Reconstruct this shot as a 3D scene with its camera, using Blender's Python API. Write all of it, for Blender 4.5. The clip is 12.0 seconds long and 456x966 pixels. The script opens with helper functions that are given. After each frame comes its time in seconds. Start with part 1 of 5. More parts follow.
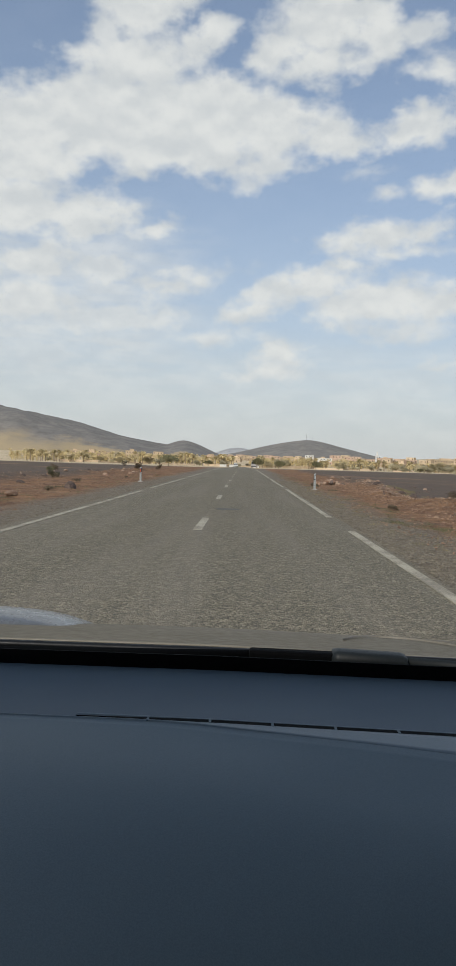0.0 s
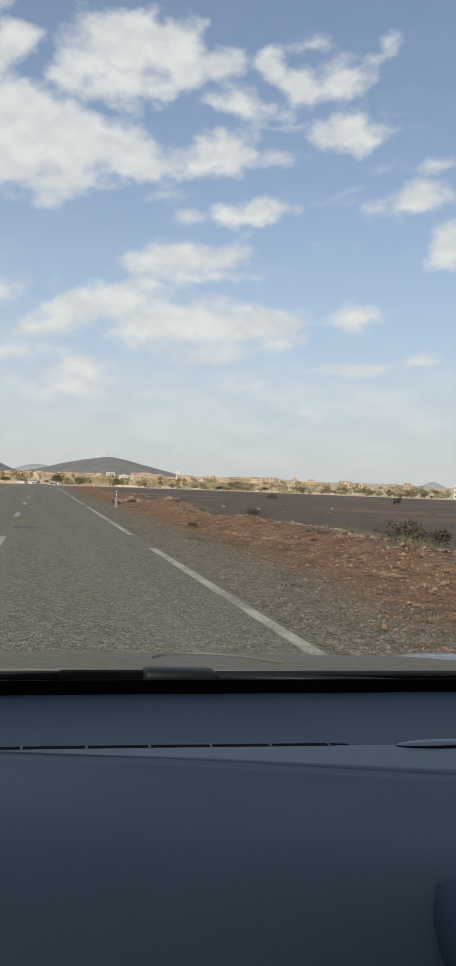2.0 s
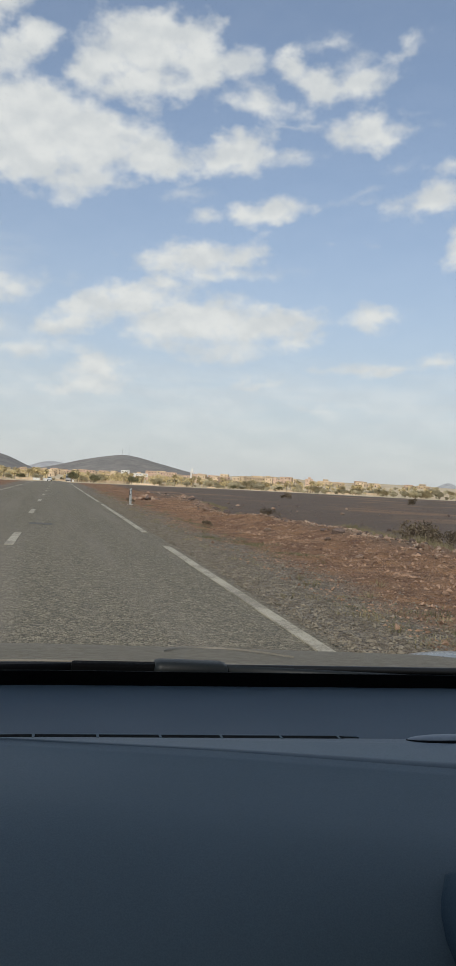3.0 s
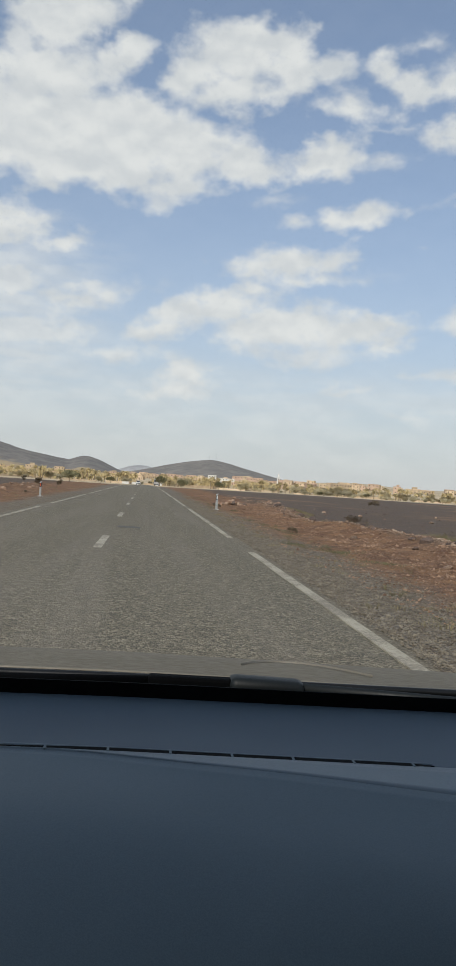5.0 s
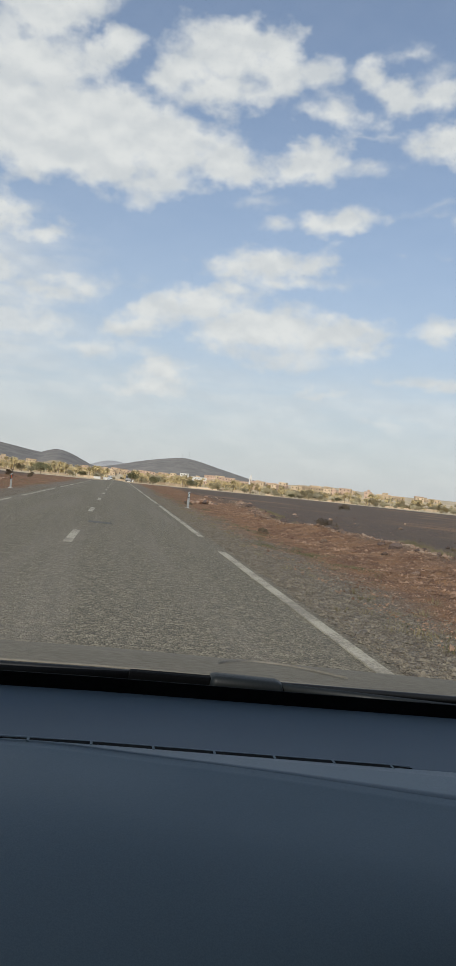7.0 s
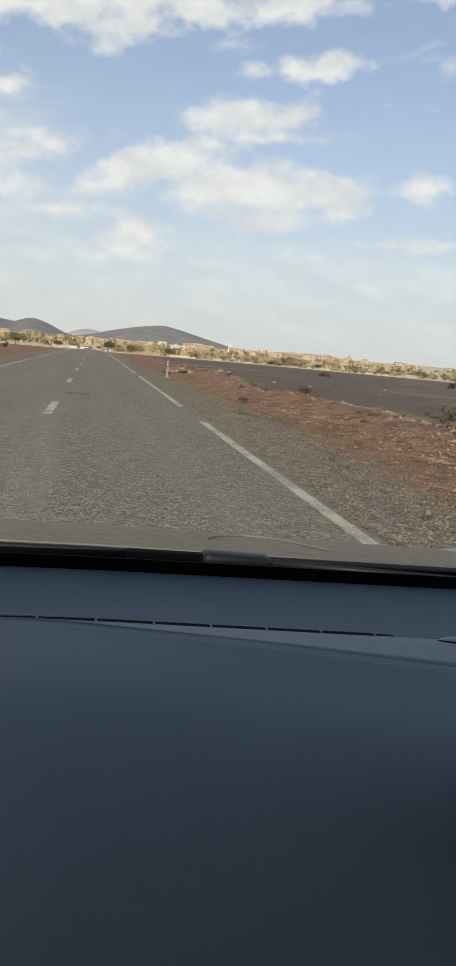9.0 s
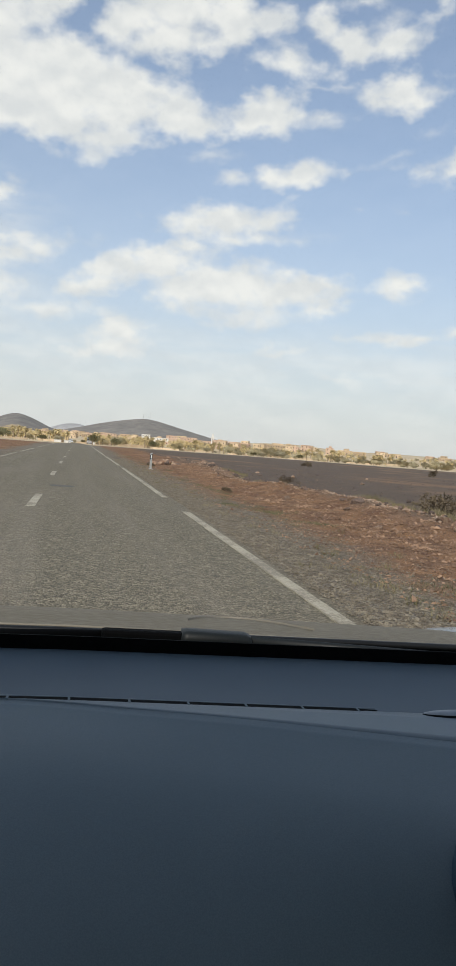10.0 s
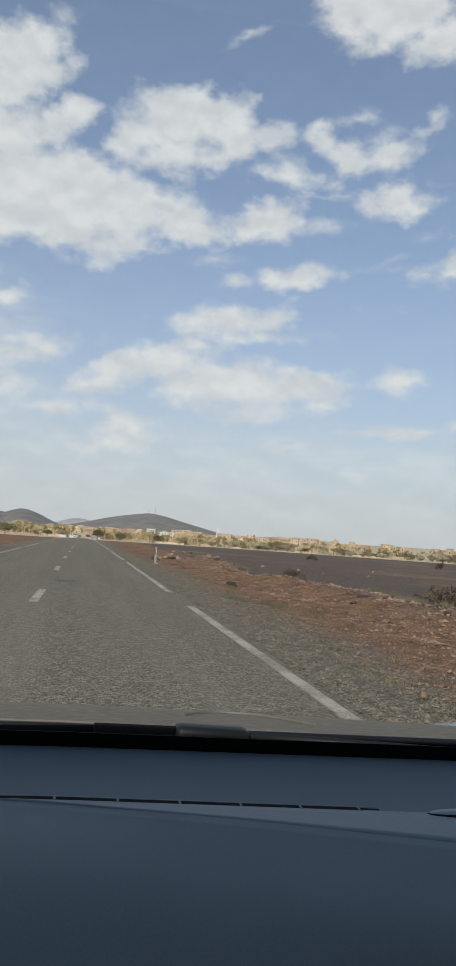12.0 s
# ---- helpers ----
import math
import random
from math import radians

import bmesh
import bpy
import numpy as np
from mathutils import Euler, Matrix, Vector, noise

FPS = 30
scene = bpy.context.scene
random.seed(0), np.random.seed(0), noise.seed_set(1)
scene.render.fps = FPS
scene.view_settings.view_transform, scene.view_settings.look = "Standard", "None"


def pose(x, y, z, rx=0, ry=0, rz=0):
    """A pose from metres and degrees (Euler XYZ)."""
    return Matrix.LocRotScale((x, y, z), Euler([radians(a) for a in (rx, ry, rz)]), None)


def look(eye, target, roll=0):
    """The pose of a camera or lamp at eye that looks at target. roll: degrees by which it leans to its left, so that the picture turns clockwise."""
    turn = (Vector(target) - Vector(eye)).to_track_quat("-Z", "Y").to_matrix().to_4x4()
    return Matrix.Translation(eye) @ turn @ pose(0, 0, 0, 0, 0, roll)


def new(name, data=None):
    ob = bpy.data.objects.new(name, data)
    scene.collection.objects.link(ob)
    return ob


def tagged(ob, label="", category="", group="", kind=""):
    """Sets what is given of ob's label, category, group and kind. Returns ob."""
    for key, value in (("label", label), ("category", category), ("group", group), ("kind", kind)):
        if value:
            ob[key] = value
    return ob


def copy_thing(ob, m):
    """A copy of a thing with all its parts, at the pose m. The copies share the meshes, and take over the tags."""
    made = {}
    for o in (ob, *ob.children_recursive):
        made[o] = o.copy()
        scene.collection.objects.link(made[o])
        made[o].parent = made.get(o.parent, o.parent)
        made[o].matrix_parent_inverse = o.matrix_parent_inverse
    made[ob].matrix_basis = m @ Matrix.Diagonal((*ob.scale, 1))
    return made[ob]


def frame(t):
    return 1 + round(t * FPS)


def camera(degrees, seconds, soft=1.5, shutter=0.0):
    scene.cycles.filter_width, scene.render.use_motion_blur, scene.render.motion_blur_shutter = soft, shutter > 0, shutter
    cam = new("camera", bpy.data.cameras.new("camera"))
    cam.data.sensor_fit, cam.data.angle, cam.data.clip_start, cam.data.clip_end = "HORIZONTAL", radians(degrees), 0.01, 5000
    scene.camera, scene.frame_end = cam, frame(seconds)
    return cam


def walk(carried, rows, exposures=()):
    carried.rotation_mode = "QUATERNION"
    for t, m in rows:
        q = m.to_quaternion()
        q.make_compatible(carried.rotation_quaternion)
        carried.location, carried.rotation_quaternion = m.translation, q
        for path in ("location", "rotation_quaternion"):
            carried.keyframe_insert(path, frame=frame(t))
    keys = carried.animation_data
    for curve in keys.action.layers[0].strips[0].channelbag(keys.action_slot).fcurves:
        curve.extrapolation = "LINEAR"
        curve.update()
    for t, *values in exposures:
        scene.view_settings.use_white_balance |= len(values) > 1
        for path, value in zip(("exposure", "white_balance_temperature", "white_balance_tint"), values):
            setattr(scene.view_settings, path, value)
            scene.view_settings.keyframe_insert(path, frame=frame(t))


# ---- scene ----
# ---------------------------------------------------------------- camera
cam = camera(31.08, 12.0)
# seconds, eye, yaw (left is positive), pitch, lean
PATH = [
    (0.0, 0.020, 0.021, 1.296, 1.00, -1.55, 1.80),
    (0.2, 0.004, 0.006, 1.290, -13.10, -0.70, 1.66),
    (0.5, 0.002, 0.004, 1.290, -13.52, -0.61, 1.68),
    (1.0, 0.004, 0.003, 1.295, -12.97, -0.23, 2.20),
    (1.5, 0.002, 0.003, 1.301, -12.74, 0.36, 2.30),
    (2.0, 0.006, 0.013, 1.299, -12.78, 0.13, 2.18),
    (2.5, 0.007, 0.013, 1.292, -12.51, 0.02, 2.15),
    (2.7, 0.007, 0.012, 1.292, -12.09, -0.08, 2.46),
    (4.3, 0.010, 0.002, 1.298, -11.53, 0.74, 3.30),
    (4.5, 0.012, 0.001, 1.299, -11.10, 0.67, 3.34),
    (5.0, 0.016, 0.007, 1.307, -5.74, 0.08, 3.64),
    (5.5, 0.004, 0.010, 1.301, -4.91, 0.06, 4.21),
    (6.0, 0.005, 0.009, 1.298, -7.47, 0.06, 3.89),
    (6.5, 0.003, 0.011, 1.301, -7.86, 0.23, 4.19),
    (7.0, -0.004, 0.002, 1.306, -7.69, 0.19, 5.78),
    (7.2, -0.005, 0.000, 1.307, -7.69, -0.20, 5.75),
    (8.8, -0.021, -0.020, 1.324, -9.69, -5.90, 5.00),
    (9.0, -0.022, -0.021, 1.326, -9.96, -8.80, 5.12),
    (9.5, -0.021, -0.016, 1.312, -9.73, -4.92, 4.49),
    (10.0, -0.011, -0.018, 1.306, -10.54, -2.40, 4.30),
    (10.5, -0.003, -0.019, 1.294, -10.05, 2.41, 4.44),
    (11.0, -0.006, 0.001, 1.293, -9.77, 4.62, 4.14),
    (11.5, -0.017, -0.014, 1.290, -10.02, 5.15, 4.66),
    (12.0, 0.004, -0.010, 1.299, -9.72, 4.11, 3.91),
]
walk(cam, [(t, pose(x, y, z, 90 + pitch, 0, yaw) @ pose(0, 0, 0, 0, 0, lean))
           for t, x, y, z, yaw, pitch, lean in PATH],
     [(0.0, 0.0, 6550, 10), (7.2, 0.0, 6500, 10), (8.8, 0.12, 6680, 10), (9.5, 0.22, 6720, 10), (10.3, 0.14, 6620, 10),
      (11.0, -0.08, 6400, 10), (12.0, -0.08, 6400, 10)])

# ---------------------------------------------------------------- sky and sun
SUN_AZ, SUN_EL = radians(-150), radians(38)      # behind the car, to its left

sun = new("sun", bpy.data.lights.new("sun", "SUN"))
sun.data.energy, sun.data.angle, sun.data.color = 2.6, radians(1.0), (1.0, 0.945, 0.87)
to_sun = Vector((math.sin(SUN_AZ) * math.cos(SUN_EL), math.cos(SUN_AZ) * math.cos(SUN_EL), math.sin(SUN_EL)))
sun.matrix_world = look((0, 0, 60), Vector((0, 0, 60)) - to_sun)

# clouds, lump by lump: azimuth and elevation, half length and half height, tilt in degrees, density
BANK = [(-7.8, 28.7, 3, 2.35, 8, 1), (-10.3, 26.9, 1.6, 1.29, 9, 0.8), (-2.9, 27.5, 1.6, 0.8, 18, 1),
        (-8.5, 24.9, 4.8, 1.69, 8, 1), (-9.9, 22, 6.2, 2.61, 8, 1), (-3.7, 22.3, 5.6, 2.67, 6, 1),
        (1.5, 21.9, 4.3, 1.9, 4, 1), (-4.4, 20.2, 6.4, 1.29, 6, 1), (0.4, 19.6, 3.4, 0.98, 5, 0.9),
        (-0.2, 18.5, 1.3, 0.77, 5, 0.7), (-15.1, 21.4, 3.7, 2.08, 6, 1), (-15.9, 19.3, 4.1, 2.14, 6, 1),
        (-11.9, 23.8, 2.5, 1.18, 13, 1), (-6.9, 29.8, 3.4, 1.96, 10, 1)]
TOWER = [(-3.6, 26.6, 2.0, 1.2, 20, 1), (4.9, 27.7, 4.1, 1.73, 2, 1), (1.8, 26.2, 2.6, 1.31, 12, 1), (4.2, 25.7, 3.4, 1.31, 3, 1),
         (7.6, 28.5, 2.2, 1.05, 2, 1), (8.6, 27.2, 1.5, 1.68, 2, 1), (10.9, 27.1, 1.8, 1.01, 1, 0.85),
         (12.1, 25.9, 1.3, 0.48, 0, 0.6), (1.2, 24.7, 1.7, 0.64, 5, 0.5), (12.8, 24.8, 2.5, 0.77, -10, 0.9),
         (12.4, 25.3, 1.3, 0.7, 0, 0.8), (15, 23.7, 1.9, 0.25, -7, 0.5)]
SPUR = [(5.2, 21.3, 2.6, 1.2, 4, 1), (6.8, 21, 2.4, 1.0, 4, 1), (6.3, 21, 3, 0.75, 3, 1), (11.4, 22, 2.2, 1.23, 12, 1), (10, 21.1, 1.7, 0.67, 2, 1),
        (15, 21.8, 2, 0.52, 4, 0.7), (13.1, 21.4, 1.3, 0.37, 1, 0.6), (5.3, 22.9, 1.3, 0.3, 16, 0.4)]
FORK = [(15.1, 27.1, 1.1, 0.95, 0, 1), (16.9, 26, 2.3, 0.98, -18, 1), (19.4, 26.1, 2.5, 0.92, 14, 1),
        (21.7, 27.4, 1.9, 0.49, 31, 0.85), (17.2, 28.2, 1.8, 0.47, 6, 0.7), (19.2, 27.1, 1.6, 0.56, 15, 0.6),
        (22.9, 27.9, 0.6, 0.41, 55, 0.6), (20.2, 23.4, 2.3, 1, -1, 1), (19.8, 22.9, 1.9, 0.65, -1, 1),
        (22.5, 23.4, 1.6, 0.36, 2, 0.7), (16.3, 23.7, 1.3, 0.22, 4, 0.5)]
RIGHT = [(19.9, 19.5, 2.5, 0.28, 16, 0.4), (20.3, 19.1, 1.1, 0.25, -1, 0.4), (22.8, 21.2, 1, 0.4, 21, 0.5),
         (26.3, 21.3, 1.7, 0.41, 6, 0.8), (24.9, 19.2, 2.3, 0.91, 5, 1), (23.7, 18.6, 1, 0.38, -2, 0.8),
         (27.5, 16.3, 1.3, 1.6, -2, 1), (23.9, 24.2, 0.8, 0.21, -3, 0.3)]
HIGH = [(19.4, 34.1, 4.7, 1.87, -3, 1), (23.4, 32.8, 2.9, 1.34, -4, 1), (15.9, 34.5, 1.7, 1.57, 0, 1),
        (21.7, 32.1, 2.1, 0.72, -3, 1), (8.8, 32.7, 2, 0.28, 20, 0.6), (9.7, 33.2, 0.8, 0.21, 26, 0.4),
        (-4.4, 32.5, 1.1, 0.45, 9, 0.6)]
SMALL = [(13.5, 18.3, 2.3, 0.74, 9, 1), (12, 18.1, 1.1, 0.54, 2, 1), (9.5, 17.9, 1.2, 0.43, 3, 0.85),
         (8.1, 19.2, 2.1, 0.34, 6, 0.5), (13.6, 16.9, 0.5, 0.24, 2, 0.5), (21.3, 11.6, 1.5, 0.74, 0, 1),
         (18.3, 11.4, 1.3, 0.25, 1, 0.35), (15, 14.7, 2.1, 0.28, 1, 0.3), (17.9, 16.5, 0.6, 0.2, 0, 0.35),
         (20.9, 16.5, 0.4, 0.24, 0, 0.35)]
MIDDLE = [(8.9, 15.2, 4, 1, 4, 1), (6.8, 14.6, 2.1, 0.72, 3, 1), (11.9, 15.5, 2, 0.72, 13, 1),
          (10, 14.2, 3, 0.49, 2, 0.85), (3.9, 11.9, 4.8, 1.29, 13, 1), (0.4, 10.4, 2.9, 0.69, 16, 1),
          (9.1, 10.9, 5, 1.65, 2, 1), (14.3, 11, 3.5, 1.24, 1, 1), (10.9, 9.2, 3.9, 0.84, 2, 0.75),
          (6.6, 13.3, 1.8, 0.57, 3, 1), (-1.9, 12.7, 2.3, 0.47, 8, 0.55), (-0.5, 8.5, 3.7, 0.49, 1, 0.5)]
WEST = [(-10.2, 16, 2.5, 1.36, 8, 1), (-6.9, 15.3, 2.3, 0.58, 7, 0.95), (-11.1, 17.1, 1.3, 0.45, 8, 0.8),
        (-10.4, 12.7, 3.7, 1.41, 7, 0.8), (-5.4, 12, 3.4, 1.01, 9, 0.85), (-1.2, 12.9, 1.9, 0.32, 5, 0.5),
        (-8.9, 9.4, 5, 1.37, 6, 0.75), (-2.4, 8.4, 4.1, 0.71, 3, 0.75), (2.6, 8.5, 2.2, 0.42, 4, 0.4),
        (-15.8, 16.2, 3.9, 1.93, 5, 1), (-11.7, 15.8, 2.9, 1.61, -3, 1), (-14.5, 12.8, 4.5, 1.25, 4, 1),
        (-15.2, 10.2, 4.9, 1.59, 4, 0.9), (-14.7, 7.2, 5.4, 1.22, 3, 0.55)]
LOW = [(2.3, 7.3, 1.9, 1.15, 4, 1), (1.5, 6.2, 3.0, 0.75, 4, 0.95), (2, 4.8, 2.4, 0.26, 4, 0.4),
       (-4.1, 5.4, 2.3, 0.34, 5, 0.4), (-7.4, 5.8, 1.9, 0.25, 5, 0.3), (22.4, 8.3, 3.6, 0.42, 2, 0.9),
       (25.7, 8.7, 1.8, 0.45, 5, 0.95), (18.7, 8, 2.9, 0.36, 1, 0.7), (13.3, 6.8, 3.4, 0.5, 5, 0.7),
       (17, 5.4, 2.6, 0.6, -3, 0.6), (22.1, 5.8, 3.7, 0.42, 1, 0.3), (3.3, 5.5, 3.4, 0.38, 3, 0.3),
       (9.3, 4.2, 5.2, 0.34, 2, 0.25), (23, 4.2, 4.9, 0.38, 1, 0.25)]


class Nodes:
    """Short hand for wiring a node tree."""

    def __init__(self, tree):
        self.tree = tree

    def add(self, kind, operation=None, data_type=None, interpolation_type=None, use_clamp=False):
        n = self.tree.nodes.new(kind)
        if operation:
            n.operation = operation
        if data_type:
            n.data_type = data_type
        if interpolation_type:
            n.interpolation_type = interpolation_type
        if use_clamp:
            n.use_clamp = True
        return n

    def link(self, a, b):
        if isinstance(a, bpy.types.NodeSocket):
            self.tree.links.new(a, b)
        else:
            b.default_value = a

    def math(self, op, a, b=0.0, c=0.0, clamp=False):
        n = self.add("ShaderNodeMath", operation=op, use_clamp=clamp)
        for k, v in enumerate((a, b, c)):
            self.link(v, n.inputs[k])
        return n.outputs[0]

    def vec(self, op, a, b=None, c=None, scale=None):
        n = self.add("ShaderNodeVectorMath", operation=op)
        for k, v in enumerate((a, b, c)):
            if v is not None:
                self.link(v, n.inputs[k])
        if scale is not None:
            self.link(scale, n.inputs["Scale"])
        return n.outputs["Value"] if op in ("LENGTH", "DOT_PRODUCT", "DISTANCE") else n.outputs["Vector"]

    def noise(self, vector, scale, detail=3.0, rough=0.55, color=False):
        n = self.add("ShaderNodeTexNoise")
        self.link(vector, n.inputs["Vector"])
        n.inputs["Scale"].default_value, n.inputs["Detail"].default_value = scale, detail
        n.inputs["Roughness"].default_value = rough
        return n.outputs["Color" if color else "Fac"]

    def ramp(self, value, low, high, a=0.0, b=1.0):
        n = self.add("ShaderNodeMapRange", interpolation_type="SMOOTHSTEP")
        for k, v in zip((0, 1, 2, 3, 4), (value, low, high, a, b)):
            self.link(v, n.inputs[k])
        return n.outputs[0]

    def mix(self, fac, a, b):
        n = self.add("ShaderNodeMix", data_type="RGBA")
        self.link(fac, n.inputs[0])
        self.link(a if not isinstance(a, tuple) else (*a[:3], 1), n.inputs[6])
        self.link(b if not isinstance(b, tuple) else (*b[:3], 1), n.inputs[7])
        return n.outputs[2]

    def xyz(self, v):
        n = self.add("ShaderNodeSeparateXYZ")
        self.link(v, n.inputs[0])
        return n.outputs


def make_sky():
    world = bpy.data.worlds.new("sky")
    scene.world = world
    world.use_nodes = True
    tree = world.node_tree
    tree.nodes.clear()
    k = Nodes(tree)
    sky = k.add("ShaderNodeTexSky")
    sky.sky_type, sky.sun_disc, sky.sun_elevation, sky.sun_rotation = "NISHITA", False, SUN_EL, SUN_AZ
    sky.altitude, sky.air_density, sky.dust_density, sky.ozone_density = 1100.0, 1.0, 1.6, 1.0
    way = k.add("ShaderNodeTexCoord").outputs["Generated"]
    d = k.xyz(way)
    az = k.math("MULTIPLY", k.math("ARCTAN2", d[0], d[1]), 57.2958)
    el = k.math("MULTIPLY", k.math("ARCSINE", d[2]), 57.2958)
    place = k.add("ShaderNodeCombineXYZ")
    k.link(az, place.inputs[0])
    k.link(k.math("MULTIPLY", el, 1.5), place.inputs[1])
    p = place.outputs[0]
    # the clouds' ragged outline: places wander a little, and billows eat into the edge
    flat = k.add("ShaderNodeCombineXYZ")
    k.link(az, flat.inputs[0])
    k.link(el, flat.inputs[1])
    wander = None
    for scale, size in ((0.35, 1.2), (1.1, 0.9)):
        n = k.vec("SCALE", k.vec("SUBTRACT", k.noise(p, scale, 2.0, 0.5, color=True), (0.5, 0.5, 0.5)), scale=size)
        wander = n if wander is None else k.vec("ADD", wander, n)
    flat.inputs[2].default_value = 1.0
    q = k.vec("ADD", flat.outputs[0], k.vec("MULTIPLY", wander, (1.3, 0.8, 0.0)))
    billow = k.math("MULTIPLY_ADD", k.noise(p, 0.45, 5.0, 0.52), 2.8, -1.3)
    cover = None
    for a, e, w, h, tilt, dense in BANK + TOWER + SPUR + FORK + RIGHT + HIGH + SMALL + MIDDLE + WEST + LOW:
        c, s = math.cos(radians(tilt)), math.sin(radians(tilt))
        w, h, reach, edge = w * 1.16, h * 1.16, max(h, 0.4), min(0.55 + 0.6 * h, 1.5)
        u = k.vec("DOT_PRODUCT", q, (c / w, s / w, -(a * c + e * s) / w))
        v = k.vec("DOT_PRODUCT", q, (-s / h, c / h, (a * s - e * c) / h))
        r = k.math("SQRT", k.math("MULTIPLY_ADD", u, u, k.math("MULTIPLY", v, v)))
        inside = k.math("MULTIPLY_ADD", r, -reach / edge, reach / edge + 0.28)
        thick = k.math("MULTIPLY_ADD", billow, min(0.9, 0.28 + 0.4 * h) / edge, inside, clamp=True)
        thick = k.math("MULTIPLY", thick, dense)
        cover = thick if cover is None else k.math("SMOOTH_MAX", cover, thick, 0.22)
    cover = k.ramp(cover, 0.0, 1.0)
    # thin veils: a pale one in the west, and a low one all along the horizon
    streak = k.noise(k.vec("MULTIPLY", p, (0.5, 1.6, 1.0)), 0.3, 5.0, 0.6)
    west = k.math("MULTIPLY", k.ramp(az, 2.0, -10.0), k.ramp(k.math("ABSOLUTE", k.math("SUBTRACT", el, 10.0)), 9.0, 3.0))
    low = k.ramp(el, 11.0, 5.0)
    veil = k.math("MULTIPLY", k.math("MAXIMUM", k.math("MULTIPLY", west, 0.75), k.math("MULTIPLY", low, 0.55)), k.ramp(streak, 0.3, 0.65, 0.35, 1.0))
    cover = k.math("MAXIMUM", cover, veil)
    # the rest of the sky, out of the walk's sight, is as cloudy
    around = k.ramp(k.math("ABSOLUTE", k.math("SUBTRACT", az, 5.0)), 24.0, 34.0)
    above = k.ramp(el, 36.0, 44.0)
    other = k.math("MULTIPLY", k.ramp(k.noise(p, 0.085, 6.0, 0.6), 0.5, 0.62), k.math("MAXIMUM", around, above))
    cover = k.math("MAXIMUM", cover, other)
    # relief: the side turned to the sun is brighter than the base
    shifted = k.noise(k.vec("ADD", p, (0.0, 1.1, 0.0)), 0.3, 3.0, 0.5)
    relief = k.math("SUBTRACT", k.noise(p, 0.3, 3.0, 0.5), shifted)
    white = k.mix(k.ramp(relief, -0.2, 0.2), (6.4, 6.65, 6.8), (7.75, 7.85, 7.75))
    haze = k.math("POWER", 2.718, k.math("MULTIPLY", k.math("POWER", k.math("DIVIDE", k.math("MAXIMUM", el, 0.0), 14.5), 1.35), -1.0))
    haze = k.math("MULTIPLY_ADD", haze, 0.86, 0.11)
    col = k.mix(haze, k.vec("MULTIPLY", sky.outputs[0], (0.82, 1.125, 1.33)), (5.75, 5.9, 5.95))
    col = k.mix(k.math("MULTIPLY", cover, k.ramp(el, 0.0, 7.0, 0.5, 0.95)), col, white)
    back = k.add("ShaderNodeBackground")
    k.link(col, back.inputs[0])
    back.inputs[1].default_value = 0.1
    out = k.add("ShaderNodeOutputWorld")
    tree.links.new(back.outputs[0], out.inputs[0])
    world.cycles.sampling_method = "MANUAL"
    world.cycles.sample_map_resolution = 512


make_sky()


# ---------------------------------------------------------------- materials
def material(name, colours, scale=2.0, fine=40.0, rough=0.8, metal=0.0, bump=0.3, bump_scale=None, coat=0.0,
             spread=(0.35, 0.65), speck=None, by_object=0.0, bump_distance=0.01, spec=0.5):
    """Two colours mixed by a broad noise, a finer noise over them, relief, and object to object change."""
    m = bpy.data.materials.new(name)
    m.use_nodes = True
    k = Nodes(m.node_tree)
    b = m.node_tree.nodes["Principled BSDF"]
    pos = k.add("ShaderNodeTexCoord").outputs["Object"]
    if by_object:
        info = k.add("ShaderNodeObjectInfo")
        pos = k.vec("ADD", pos, k.vec("SCALE", (31.0, 17.0, 53.0), scale=info.outputs["Random"]))
    a, c = colours[0], colours[1]
    col = k.mix(k.ramp(k.noise(pos, scale, 4.0), *spread), a, c)
    grain = k.noise(pos, fine, 3.0, 0.6)
    col = k.mix(k.ramp(grain, 0.3, 0.7, 0.0, 0.35), col, k.vec("SCALE", col, scale=0.6))
    if speck:
        v = k.add("ShaderNodeTexVoronoi")
        k.link(pos, v.inputs["Vector"])
        v.inputs["Scale"].default_value = speck[0]
        shade = k.xyz(v.outputs["Color"])[0]
        col = k.mix(k.ramp(shade, 0.45, 0.95, 0.0, speck[2]), col, speck[1])
    if by_object:
        col = k.mix(by_object, col, k.vec("SCALE", col, scale=k.math("MULTIPLY_ADD", info.outputs["Random"], 1.1, 0.4)))
    k.link(col, b.inputs["Base Color"])
    k.link(k.ramp(grain, 0.2, 0.8, max(rough - 0.08, 0.02), min(rough + 0.08, 1.0)), b.inputs["Roughness"])
    b.inputs["Metallic"].default_value = metal
    b.inputs["Coat Weight"].default_value = coat
    b.inputs["Coat Roughness"].default_value = 0.12
    b.inputs["Specular IOR Level"].default_value = spec
    if bump:
        n = k.add("ShaderNodeBump")
        n.inputs["Strength"].default_value, n.inputs["Distance"].default_value = bump, bump_distance
        k.link(k.noise(pos, bump_scale or fine, 4.0, 0.6), n.inputs["Height"])
        k.link(n.outputs[0], b.inputs["Normal"])
    return m


